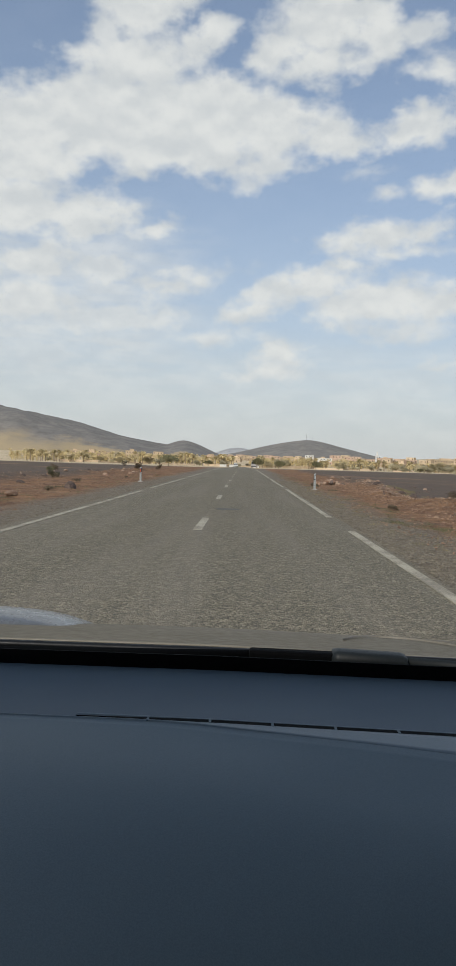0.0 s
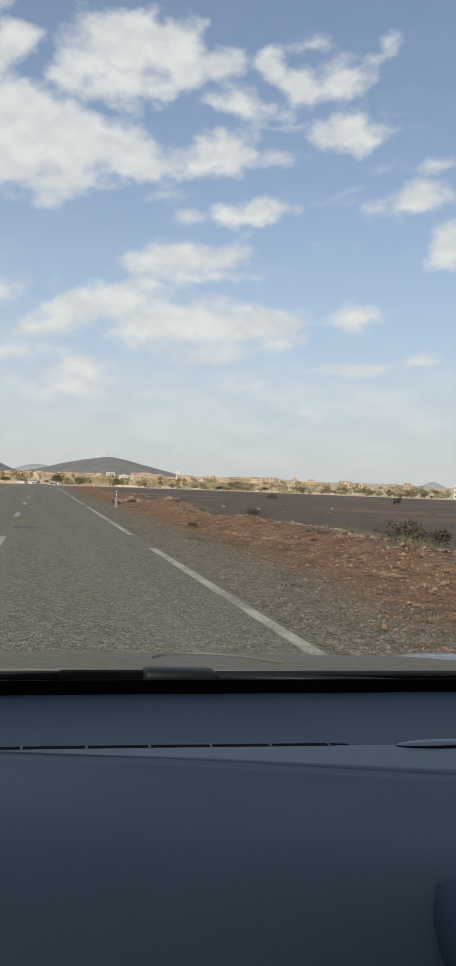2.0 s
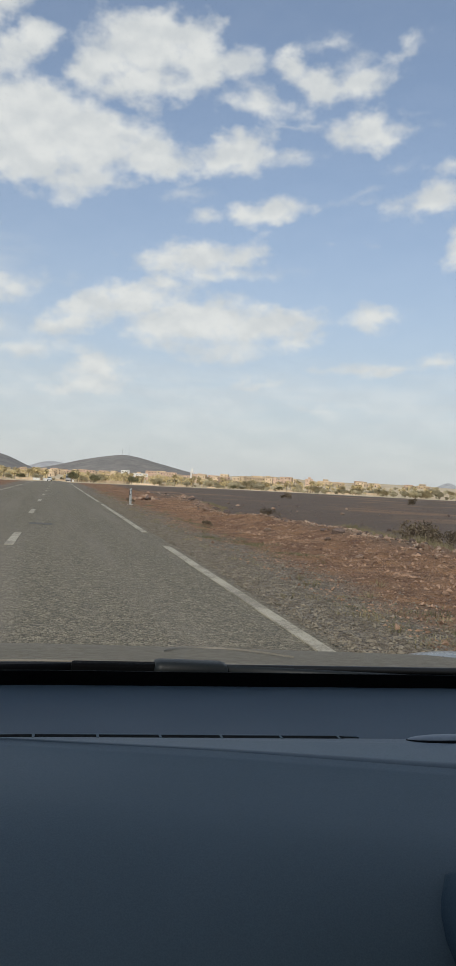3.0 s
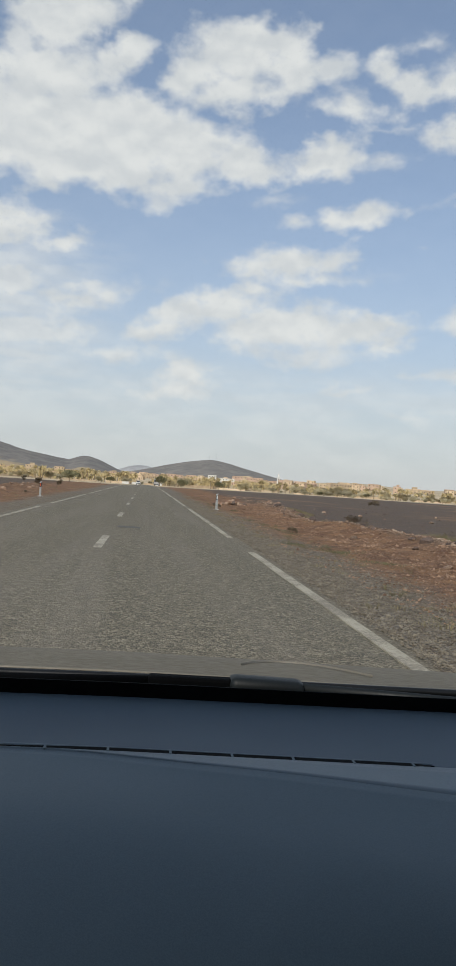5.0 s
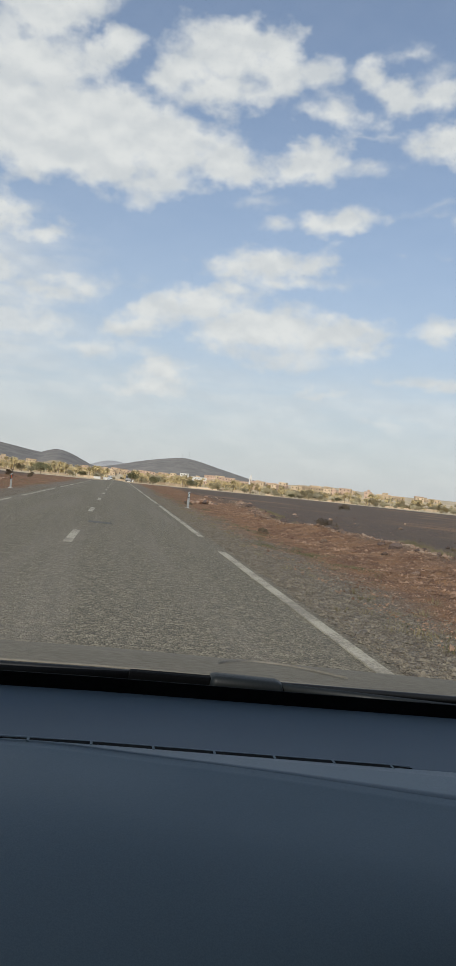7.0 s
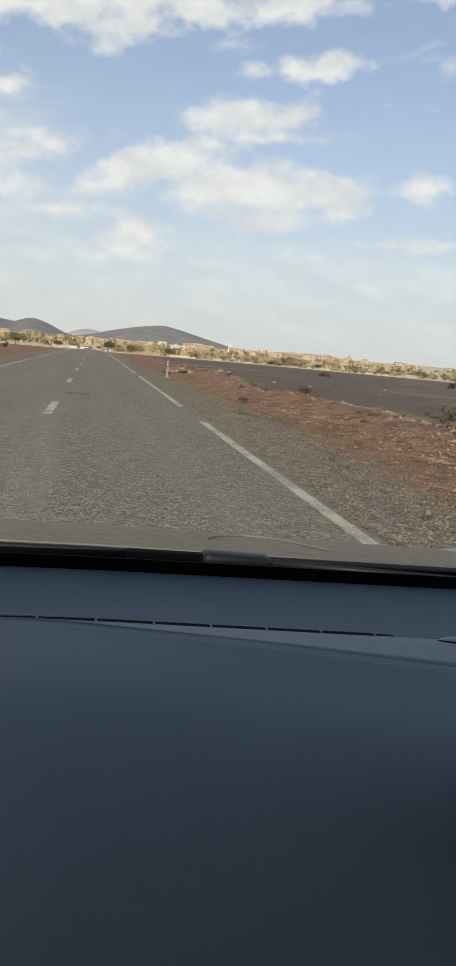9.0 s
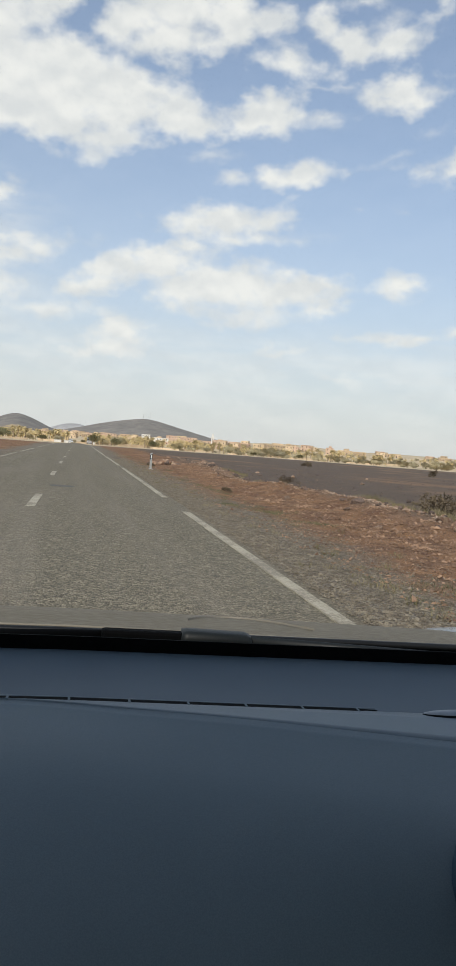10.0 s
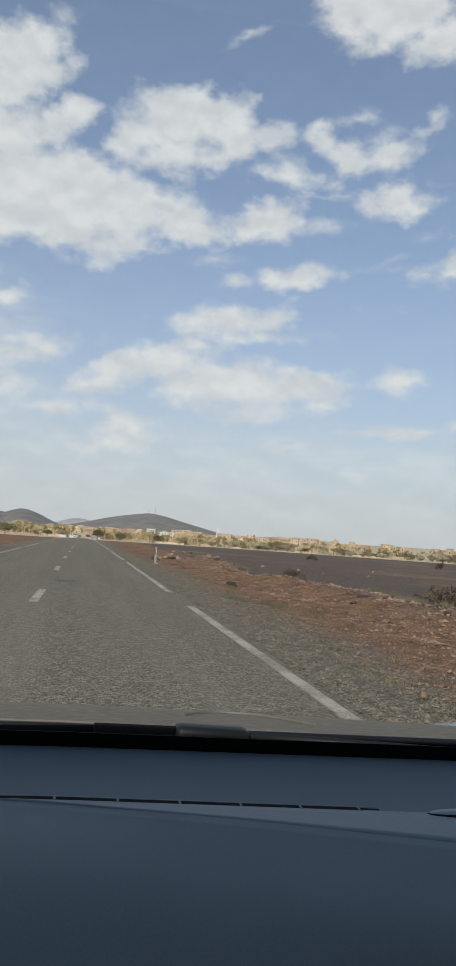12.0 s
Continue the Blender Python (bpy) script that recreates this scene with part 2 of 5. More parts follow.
RED, RED_DARK, RED_PALE = (0.34, 0.188, 0.095), (0.18, 0.094, 0.053), (0.37, 0.235, 0.15)
GRIT, GRIT_PALE, BLACK_PLAIN, SAND = (0.19, 0.16, 0.122), (0.30, 0.258, 0.198), (0.136, 0.104, 0.081), (0.66, 0.53, 0.36)
ROAD_MIDDLE = -1.0


def berm_line(y, side):
    """How far off the red bank lies on either side."""
    if side > 0:
        return 7.6 + 1.1 * math.sin(y * 0.11 + 0.6) + 0.5 * math.sin(y * 0.31) + 0.012 * max(y, 0)
    return -13.5 + 1.6 * math.sin(y * 0.09) + 0.6 * math.sin(y * 0.27 + 1.0)


def ground_material():
    m = bpy.data.materials.new("stony_ground")
    m.use_nodes = True
    k = Nodes(m.node_tree)
    b = m.node_tree.nodes["Principled BSDF"]
    pos = k.add("ShaderNodeNewGeometry").outputs["Position"]
    p = k.xyz(pos)
    broad = k.math("SUBTRACT", k.noise(pos, 0.11, 5.0, 0.6), 0.5)
    middle = k.math("SUBTRACT", k.noise(pos, 0.9, 5.0, 0.6), 0.5)
    small = k.noise(pos, 9.0, 5.0, 0.65)
    off = k.math("ADD", p[0], k.math("ADD", k.math("MULTIPLY", broad, 3.0), k.math("MULTIPLY", middle, 1.6)))
    side = k.math("ABSOLUTE", k.math("SUBTRACT", off, ROAD_MIDDLE))
    # stones and crumbs at two sizes
    stones = k.add("ShaderNodeTexVoronoi")
    k.link(pos, stones.inputs["Vector"])
    stones.inputs["Scale"].default_value = 22.0
    crumb = k.xyz(stones.outputs["Color"])[0]
    red = k.mix(k.ramp(middle, -0.18, 0.2), RED_DARK, RED)
    red = k.mix(k.ramp(k.noise(pos, 0.35, 6.0, 0.65), 0.5, 0.75, 0.0, 0.7), red, RED_PALE)
    clod = k.noise(k.vec("MULTIPLY", pos, (1.0, 0.55, 1.0)), 3.2, 5.0, 0.7)
    red = k.mix(k.ramp(clod, 0.36, 0.5, 0.6, 0.0), red, (0.105, 0.058, 0.036))
    red = k.mix(k.ramp(crumb, 0.6, 1.0, 0.0, 0.45), red, (0.40, 0.27, 0.19))
    grit = k.mix(k.ramp(crumb, 0.2, 0.9), GRIT, GRIT_PALE)
    grit = k.mix(k.ramp(small, 0.35, 0.6, 0.55, 0.0), grit, (0.15, 0.105, 0.07))
    black = k.mix(k.ramp(middle, -0.2, 0.25), BLACK_PLAIN, (0.17, 0.125, 0.092))
    black = k.mix(k.ramp(crumb, 0.75, 1.0, 0.0, 0.35), black, (0.22, 0.185, 0.155))
    black = k.mix(k.ramp(k.noise(pos, 0.05, 5.0, 0.6), 0.52, 0.64, 0.0, 0.8), black, (0.29, 0.18, 0.11))
    sand = k.mix(k.ramp(k.noise(pos, 0.02, 6.0, 0.65), 0.35, 0.65), SAND, (0.52, 0.41, 0.26))
    sand = k.mix(k.ramp(k.noise(pos, 0.12, 4.0, 0.6), 0.55, 0.7, 0.0, 0.7), sand, (0.17, 0.15, 0.07))
    # the shoulder, the bulldozed red bank, the dark stone plain, and pale sand beyond it
    right = k.ramp(k.math("ADD", off, k.math("MULTIPLY", p[1], -0.012)), 6.9, 8.3)
    left = k.ramp(off, -11.5, -14.5)
    col = k.mix(k.ramp(side, 4.4, 6.0), grit, red)
    col = k.mix(k.math("MAXIMUM", right, left), col, black)
    reach = k.vec("LENGTH", k.vec("MULTIPLY", pos, (1.0, 1.0, 0.0)))
    reach = k.math("ADD", reach, k.math("MULTIPLY", broad, 50.0))
    col = k.mix(k.ramp(reach, 205.0, 245.0), col, sand)
    k.link(col, b.inputs["Base Color"])
    b.inputs["Roughness"].default_value = 0.95
    b.inputs["Specular IOR Level"].default_value = 0.2
    n = k.add("ShaderNodeBump")
    n.inputs["Strength"].default_value, n.inputs["Distance"].default_value = 1.0, 0.08
    height = k.math("ADD", k.noise(pos, 6.0, 6.0, 0.7), k.math("MULTIPLY", stones.outputs["Distance"], -0.6))
    k.link(height, n.inputs["Height"])
    k.link(n.outputs[0], b.inputs["Normal"])
    return m


def asphalt_material():
    m = bpy.data.materials.new("chip_seal")
    m.use_nodes = True
    k = Nodes(m.node_tree)
    b = m.node_tree.nodes["Principled BSDF"]
    pos = k.add("ShaderNodeNewGeometry").outputs["Position"]
    p = k.xyz(pos)
    chips = k.add("ShaderNodeTexVoronoi")
    k.link(pos, chips.inputs["Vector"])
    chips.inputs["Scale"].default_value = 55.0
    c = k.xyz(chips.outputs["Color"])[0]
    col = k.mix(k.ramp(c, 0.15, 0.95), (0.10, 0.086, 0.058), (0.352, 0.302, 0.208))
    clumps = k.noise(pos, 7.0, 4.0, 0.7)
    col = k.mix(k.ramp(clumps, 0.4, 0.62, 0.45, 0.0), col, (0.095, 0.08, 0.06))
    # wheel tracks are polished paler, and long stains run with the traffic
    long = k.noise(k.vec("MULTIPLY", pos, (1.3, 0.05, 1.0)), 1.0, 4.0, 0.6)
    col = k.mix(k.ramp(long, 0.42, 0.66, 0.0, 0.35), col, (0.25, 0.215, 0.165))
    dusty = k.math("ADD", k.math("ABSOLUTE", k.math("SUBTRACT", p[0], ROAD_MIDDLE)), k.math("MULTIPLY", k.noise(pos, 1.2, 5.0, 0.6), 0.7))
    col = k.mix(k.ramp(dusty, 3.5, 4.0, 0.0, 0.4), col, (0.24, 0.185, 0.135))
    k.link(col, b.inputs["Base Color"])
    b.inputs["Roughness"].default_value = 0.85
    b.inputs["Specular IOR Level"].default_value = 0.3
    n = k.add("ShaderNodeBump")
    n.inputs["Strength"].default_value, n.inputs["Distance"].default_value = 0.7, 0.012
    k.link(k.math("SUBTRACT", k.math("MULTIPLY", c, 0.8), chips.outputs["Distance"]), n.inputs["Height"])
    k.link(n.outputs[0], b.inputs["Normal"])
    return m


def paint_material():
    m = bpy.data.materials.new("worn_road_paint")
    m.use_nodes = True
    k = Nodes(m.node_tree)
    b = m.node_tree.nodes["Principled BSDF"]
    pos = k.add("ShaderNodeNewGeometry").outputs["Position"]
    wear = k.math("ADD", k.noise(pos, 38.0, 4.0, 0.7), k.math("MULTIPLY", k.math("SUBTRACT", k.noise(pos, 1.6, 4.0), 0.5), 0.8))
    col = k.mix(k.ramp(wear, 0.38, 0.58), (0.24, 0.205, 0.15), (0.44, 0.39, 0.29))
    k.link(col, b.inputs["Base Color"])
    b.inputs["Roughness"].default_value = 0.8
    n = k.add("ShaderNodeBump")
    n.inputs["Strength"].default_value, n.inputs["Distance"].default_value = 0.6, 0.008
    k.link(k.noise(pos, 60.0, 3.0), n.inputs["Height"])
    k.link(n.outputs[0], b.inputs["Normal"])
    return m


def hill_material(name, rock, scree, low, low_top, spread=1.0):
    """Bare rock above, a paler tone below a ragged line; the mountain's paints its sunlit foot."""
    m = bpy.data.materials.new(name)
    m.use_nodes = True
    k = Nodes(m.node_tree)
    b = m.node_tree.nodes["Principled BSDF"]
    pos = k.add("ShaderNodeNewGeometry").outputs["Position"]
    p = k.xyz(pos)
    col = k.mix(k.ramp(k.noise(pos, 0.012, 8.0, 0.65), 0.38, 0.62), rock, scree)
    # stretched noise darkens the rock in streaks, apart from the mesh relief
    dark_streak = k.noise(k.vec("MULTIPLY", pos, (1.0, 1.0, 0.25)), 0.03, 6.0, 0.7)
    col = k.mix(k.ramp(dark_streak, 0.4, 0.55, 0.35, 0.0), col, k.vec("SCALE", col, scale=0.55))
    top = k.ramp(p[0], -260.0, -760.0, low_top * spread, low_top)
    height = k.math("ADD", p[2], k.math("MULTIPLY", k.math("SUBTRACT", k.noise(pos, 0.005, 7.0, 0.65), 0.5), low_top * 1.9))
    reach = k.math("DIVIDE", height, top)
    col = k.mix(k.ramp(reach, 0.45, 1.35, 0.95, 0.0), col, low)
    k.link(col, b.inputs["Base Color"])
    b.inputs["Roughness"].default_value = 0.95
    b.inputs["Specular IOR Level"].default_value = 0.1
    return m


def glass_material():
    m = bpy.data.materials.new("windscreen_glass")
    m.use_nodes = True
    k = Nodes(m.node_tree)
    m.node_tree.nodes.clear()
    fres = k.add("ShaderNodeFresnel")
    fres.inputs[0].default_value = 1.12
    clear = k.add("ShaderNodeBsdfTransparent")
    clear.inputs[0].default_value = (0.97, 0.985, 0.98, 1)
    gloss = k.add("ShaderNodeBsdfGlossy")
    gloss.inputs["Roughness"].default_value = 0.02
    mixed = k.add("ShaderNodeMixShader")
    k.link(fres.outputs[0], mixed.inputs[0])
    k.link(clear.outputs[0], mixed.inputs[1])
    k.link(gloss.outputs[0], mixed.inputs[2])
    out = k.add("ShaderNodeOutputMaterial")
    k.link(mixed.outputs[0], out.inputs[0])
    return m


M = {
    "ground": ground_material(),
    "asphalt": asphalt_material(),
    "paint": paint_material(),
    # hill and mountain rock are lightened in colour to stand for distance haze
    "hill": hill_material("hazed_hill_rock", (0.222, 0.205, 0.184), (0.27, 0.246, 0.215), (0.40, 0.31, 0.2), 9.0),
    # sunlight through a cloud gap is put into the ochre foot colour
    "mountain": hill_material("hazed_mountain_rock", (0.208, 0.192, 0.175), (0.262, 0.238, 0.208), (0.43, 0.33, 0.2), 72.0, 0.12),
    # distance haze is put into these pale grey tones
    "far_hill": hill_material("haze_grey_rock", (0.40, 0.39, 0.38), (0.45, 0.44, 0.42), (0.5, 0.46, 0.4), 12.0),
    "rock": material("ochre_rock", [(0.21, 0.118, 0.073), (0.36, 0.255, 0.175)], 3.0, 30.0, 0.9, bump=0.8, by_object=0.7, bump_distance=0.03),
    "ridge_stone": material("ridge_stone", [(0.20, 0.12, 0.078), (0.42, 0.31, 0.22)], 2.2, 30.0, 0.92, bump=0.0),
    "dark_rock": material("dark_rock", [(0.10, 0.07, 0.055), (0.2, 0.14, 0.11)], 4.0, 30.0, 0.9, bump=0.8, by_object=0.7, bump_distance=0.03),
    "pebble": material("pebbles", [(0.14, 0.115, 0.083), (0.285, 0.24, 0.172)], 9.0, 30.0, 0.9, bump=0.0),
    "red_pebble": material("red_crumbs", [(0.15, 0.085, 0.052), (0.41, 0.26, 0.165)], 2.5, 30.0, 0.95, bump=0.0),
    "grass": material("dry_grass", [(0.15, 0.13, 0.06), (0.29, 0.235, 0.13)], 1.5, 12.0, 0.9, bump=0.0),
    "weed": material("grey_green_weed", [(0.085, 0.085, 0.04), (0.19, 0.17, 0.085)], 1.5, 12.0, 0.9, bump=0.0),
    "scrub": material("grey_green_scrub", [(0.11, 0.11, 0.052), (0.22, 0.195, 0.105)], 1.2, 9.0, 0.9, bump=0.0, by_object=0.5),
    "dry_scrub": material("brown_dry_scrub", [(0.11, 0.08, 0.05), (0.2, 0.15, 0.09)], 3.0, 20.0, 0.9, bump=0.0, by_object=0.5),
    "palm": material("dusty_palm_frond", [(0.38, 0.29, 0.13), (0.60, 0.47, 0.245)], 0.5, 4.0, 0.85, bump=0.0, by_object=0.6),
    "oasis": material("dusty_olive_scrub", [(0.33, 0.28, 0.165), (0.53, 0.455, 0.29)], 0.3, 3.0, 0.9, bump=0.0, by_object=0.5),
    "bark": material("palm_bark", [(0.27, 0.2, 0.13), (0.4, 0.31, 0.2)], 2.0, 12.0, 0.95, bump=0.4),
    "mud": material("mud_plaster", [(0.56, 0.42, 0.27), (0.68, 0.52, 0.35)], 0.3, 5.0, 0.9, bump=0.3, by_object=0.55),
    "pink_mud": material("pink_plaster", [(0.56, 0.39, 0.28), (0.66, 0.48, 0.35)], 0.3, 5.0, 0.9, bump=0.3, by_object=0.4),
    "white_wall": material("whitewash", [(0.74, 0.70, 0.63), (0.84, 0.81, 0.75)], 0.4, 6.0, 0.85, bump=0.2),
    "sandy_rise": material("sandy_slope", [(0.50, 0.39, 0.25), (0.62, 0.49, 0.32)], 0.02, 0.3, 0.95, bump=0.0),
    "opening": material("dark_opening", [(0.05, 0.042, 0.035), (0.09, 0.075, 0.06)], 1.0, 8.0, 0.6, bump=0.0),
    "post_white": material("post_white", [(0.34, 0.335, 0.31), (0.46, 0.455, 0.42)], 3.0, 30.0, 0.6, bump=0.1),
    "post_black": material("post_black", [(0.015, 0.015, 0.015), (0.03, 0.03, 0.03)], 6.0, 40.0, 0.5, bump=0.1),
    "reflector": material("reflector_white", [(0.75, 0.75, 0.72), (0.82, 0.82, 0.8)], 8.0, 60.0, 0.25, bump=0.0),
    "reflector_red": material("reflector_orange_red", [(0.55, 0.09, 0.03), (0.62, 0.13, 0.05)], 8.0, 60.0, 0.25, bump=0.0),
    "concrete": material("pale_concrete", [(0.42, 0.39, 0.34), (0.55, 0.51, 0.45)], 3.0, 25.0, 0.9, bump=0.4),
    # the sky's blue cast is put into this vinyl's base colour
    "dash": material("blue_grey_dash_vinyl", [(0.096, 0.136, 0.158), (0.11, 0.151, 0.174)], 4.0, 900.0, 0.62, bump=0.15, bump_scale=900.0, bump_distance=0.0006),
    # the dash vinyl again in a darker tone, for the upper panel
    "dash_upper": material("darker_dash_vinyl", [(0.068, 0.098, 0.123), (0.079, 0.111, 0.137)], 4.0, 900.0, 0.66, bump=0.15, bump_scale=900.0, bump_distance=0.0006),
    # paler vinyl: light on the fold and slot lip put into colour
    "dash_trim": material("lit_dash_vinyl", [(0.115, 0.152, 0.178), (0.126, 0.164, 0.19)], 5.0, 700.0, 0.5, bump=0.1, bump_scale=700.0, bump_distance=0.0005),
    "dash_dark": material("dark_blue_grey_vinyl", [(0.04, 0.07, 0.096), (0.048, 0.082, 0.11)], 5.0, 700.0, 0.75, spec=0.15, bump=0.1, bump_scale=700.0, bump_distance=0.0005),
    "rubber": material("black_rubber", [(0.0022, 0.0026, 0.0028), (0.0034, 0.004, 0.0044)], 8.0, 200.0, 0.75, bump=0.1, spec=0.05),
    "black_plastic": material("satin_black_plastic", [(0.007, 0.0078, 0.0082), (0.011, 0.012, 0.0125)], 6.0, 300.0, 0.45, bump=0.08, spec=0.25),
    "wiper_cap": material("grey_wiper_plastic", [(0.008, 0.0105, 0.0105), (0.012, 0.015, 0.015)], 20.0, 300.0, 0.5, bump=0.02, spec=0.25),
    "body": material("dusty_beige_paint", [(0.148, 0.123, 0.08), (0.164, 0.137, 0.09)], 3.0, 60.0, 0.6, bump=0.0, spec=0.25),
    # bluish base colour imitates the sky reflected in the bonnet
    "body_sky_tint": material("sky_tinted_paint", [(0.11, 0.115, 0.12), (0.13, 0.135, 0.14)], 3.0, 60.0, 0.3, bump=0.0, coat=0.2),
    "body_edge": material("beige_edge_and_highlight", [(0.20, 0.175, 0.13), (0.225, 0.195, 0.147)], 8.0, 90.0, 0.5, bump=0.0),
    "lining": material("pale_grey_headliner", [(0.30, 0.30, 0.29), (0.34, 0.34, 0.33)], 3.0, 200.0, 0.95, bump=0.1),
    "chrome": material("satin_metal", [(0.55, 0.57, 0.6), (0.62, 0.64, 0.66)], 6.0, 90.0, 0.3, metal=0.8, bump=0.0),
    "satin_grey": material("satin_grey_plastic", [(0.20, 0.23, 0.255), (0.24, 0.27, 0.295)], 6.0, 90.0, 0.4, bump=0.0),
    "tar": material("dark_tar_repair", [(0.075, 0.066, 0.052), (0.11, 0.096, 0.075)], 3.0, 40.0, 0.7, bump=0.6),
    "steel": material("mast_steel", [(0.35, 0.35, 0.36), (0.42, 0.42, 0.43)], 1.0, 9.0, 0.6, metal=0.3, bump=0.0),
    "car_white": material("white_car_paint", [(0.72, 0.72, 0.7), (0.8, 0.8, 0.78)], 1.0, 20.0, 0.35, bump=0.0, coat=0.5),
    "truck_grey": material("grey_truck_tarp", [(0.3, 0.29, 0.28), (0.4, 0.38, 0.36)], 1.0, 10.0, 0.7, bump=0.2),
    "glass": glass_material(),
}


# ---------------------------------------------------------------- building helpers
def part(name, bm, mat, parent=None, label="", smooth=False):
    """One bmesh as one mesh object, under a thing or a part."""
    me = bpy.data.meshes.new(name)
    bm.to_mesh(me)
    bm.free()
    if smooth:
        for f in me.polygons:
            f.use_smooth = True
    me.materials.append(M[mat])
    ob = new(name, me)
    if parent is not None:
        ob.parent = parent
    return tagged(ob, label) if label else ob


def box(bm, lo, hi, bevel=0.0, turn=None):
    """A box from corner to corner, its edges rounded, added to bm."""
    b = bmesh.new()
    bmesh.ops.create_cube(b, size=1.0)
    size = [h - l for l, h in zip(lo, hi)]
    mid = [(h + l) / 2 for l, h in zip(lo, hi)]
    for v in b.verts:
        v.co = Vector([c * s for c, s in zip(v.co, size)])
    if bevel:
        bmesh.ops.bevel(b, geom=b.edges[:], offset=bevel, segments=2, affect="EDGES", profile=0.6)
    m = Matrix.Translation(mid) @ (turn or Matrix())
    merge(bm, b, m)
    return bm


def merge(bm, other, m=None):
    """Adds other to bm, moved by m."""
    at = {}
    for v in other.verts:
        at[v] = bm.verts.new(m @ v.co if m else v.co)
    for f in other.faces:
        bm.faces.new([at[v] for v in f.verts])
    other.free()


def tube(bm, a, b, ra, rb, sides=8):
    """A tapered rod from a to b."""
    a, b = Vector(a), Vector(b)
    m = (b - a).to_track_quat("Z", "Y").to_matrix()
    rings = []
    for c, r in ((a, ra), (b, rb)):
        rings.append([bm.verts.new(c + m @ Vector((r * math.cos(i * math.tau / sides), r * math.sin(i * math.tau / sides), 0))) for i in range(sides)])
    for i in range(sides):
        bm.faces.new([rings[0][i], rings[0][(i + 1) % sides], rings[1][(i + 1) % sides], rings[1][i]])
    bm.faces.new(rings[0][::-1])
    bm.faces.new(rings[1])


def sheet(nu, nv, where, thick=0.0, down=(0, 0, -1)):
    """A surface of nu by nv quads, where(u, v) gives its points; thick closes it into a slab."""
    bm = bmesh.new()
    layers = []
    for off in ((0.0,) if not thick else (0.0, thick)):
        layers.append([[bm.verts.new(Vector(where(i / nu, j / nv)) + Vector(down) * off) for j in range(nv + 1)] for i in range(nu + 1)])
    for n, g in enumerate(layers):
        for i in range(nu):
            for j in range(nv):
                f = [g[i][j], g[i + 1][j], g[i + 1][j + 1], g[i][j + 1]]
                bm.faces.new(f if n == 0 else f[::-1])
    if thick:
        a, b = layers
        rim = [(i, 0) for i in range(nu)] + [(nu, j) for j in range(nv)] + [(i, nv) for i in range(nu, 0, -1)] + [(0, j) for j in range(nv, 0, -1)]
        for p, q in zip(rim, rim[1:] + rim[:1]):
            bm.faces.new([a[q[0]][q[1]], a[p[0]][p[1]], b[p[0]][p[1]], b[q[0]][q[1]]])
    bmesh.ops.recalc_face_normals(bm, faces=bm.faces[:]) if thick else None
    return bm


def smoothstep(a, b, x):
    t = min(max((x - a) / (b - a), 0.0), 1.0)
    return t * t * (3 - 2 * t)


# ---------------------------------------------------------------- ground
def far_height(x, y):
    """The plain falls away gently past a low crest and rises again under the village."""
    r = math.hypot(x, y)
    z = -0.0066 * max(0.0, min(r, 720.0) - 150.0)
    z += 0.0195 * max(0.0, min(r, 1250.0) - 720.0)
    return z


def ground_height(x, y):
    z = far_height(x, y)
    side = abs(x - ROAD_MIDDLE)
    r = math.hypot(x, y)
    near = 1.0 - smoothstep(120, 170, r)
    z -= 0.06 + 0.10 * smoothstep(3.9, 6.0, side) * near
    if near > 0:
        bank = berm_line(y, 1 if x > 0 else -1)
        d = (x - bank) / 1.1
        z += near * 0.36 * math.exp(-d * d) * (0.7 + 0.5 * noise.noise(Vector((x * 0.5, y * 0.4, 3))))
        out = (x - bank) * (1 if x > 0 else -1)
        z -= near * 0.22 * smoothstep(0.0, 4.0, out)
    if side > 3.9:
        rough = smoothstep(3.9, 5.0, side)
        z += rough * (0.06 * noise.noise(Vector((x * 0.9, y * 0.9, 0))) + 0.035 * noise.noise(Vector((x * 2.3, y * 2.3, 5))))
        z += rough * min(r / 300, 1) * 0.4 * noise.noise(Vector((x * 0.012, y * 0.012, 9)))
    return z


def spaced(lo, hi, step, growth, limit):
    """Evenly spaced near the road, wider and wider to the horizon."""
    out = list(np.arange(lo, hi + 1e-6, step))
    d, v = step, out[-1]
    while v < limit:
        d *= growth
        v += d
        out.append(v)
    d, v = step, out[0]
    while v > -limit:
        d *= growth
        v -= d
        out.insert(0, v)
    return out


def make_ground():
    xs, ys = spaced(-17, 14, 0.3, 1.09, 4800), spaced(3, 45, 0.4, 1.055, 4800)
    ys = [y for y in ys if y > -1500]
    verts = [(x, y, ground_height(x, y)) for x in xs for y in ys]
    n = len(ys)
    faces = [(i * n + j, (i + 1) * n + j, (i + 1) * n + j + 1, i * n + j + 1) for i in range(len(xs) - 1) for j in range(n - 1)]
    me = bpy.data.meshes.new("ground")
    me.from_pydata(verts, [], faces)
    me.materials.append(M["ground"])
    for f in me.polygons:
        f.use_smooth = True
    return tagged(new("ground", me), "stony desert plain of red earth, grit and dark gravel", "ground", kind="structure")


def road_z(x, y):
    return far_height(0, y) - 0.012 * abs(x - ROAD_MIDDLE) ** 1.5 * 0.3


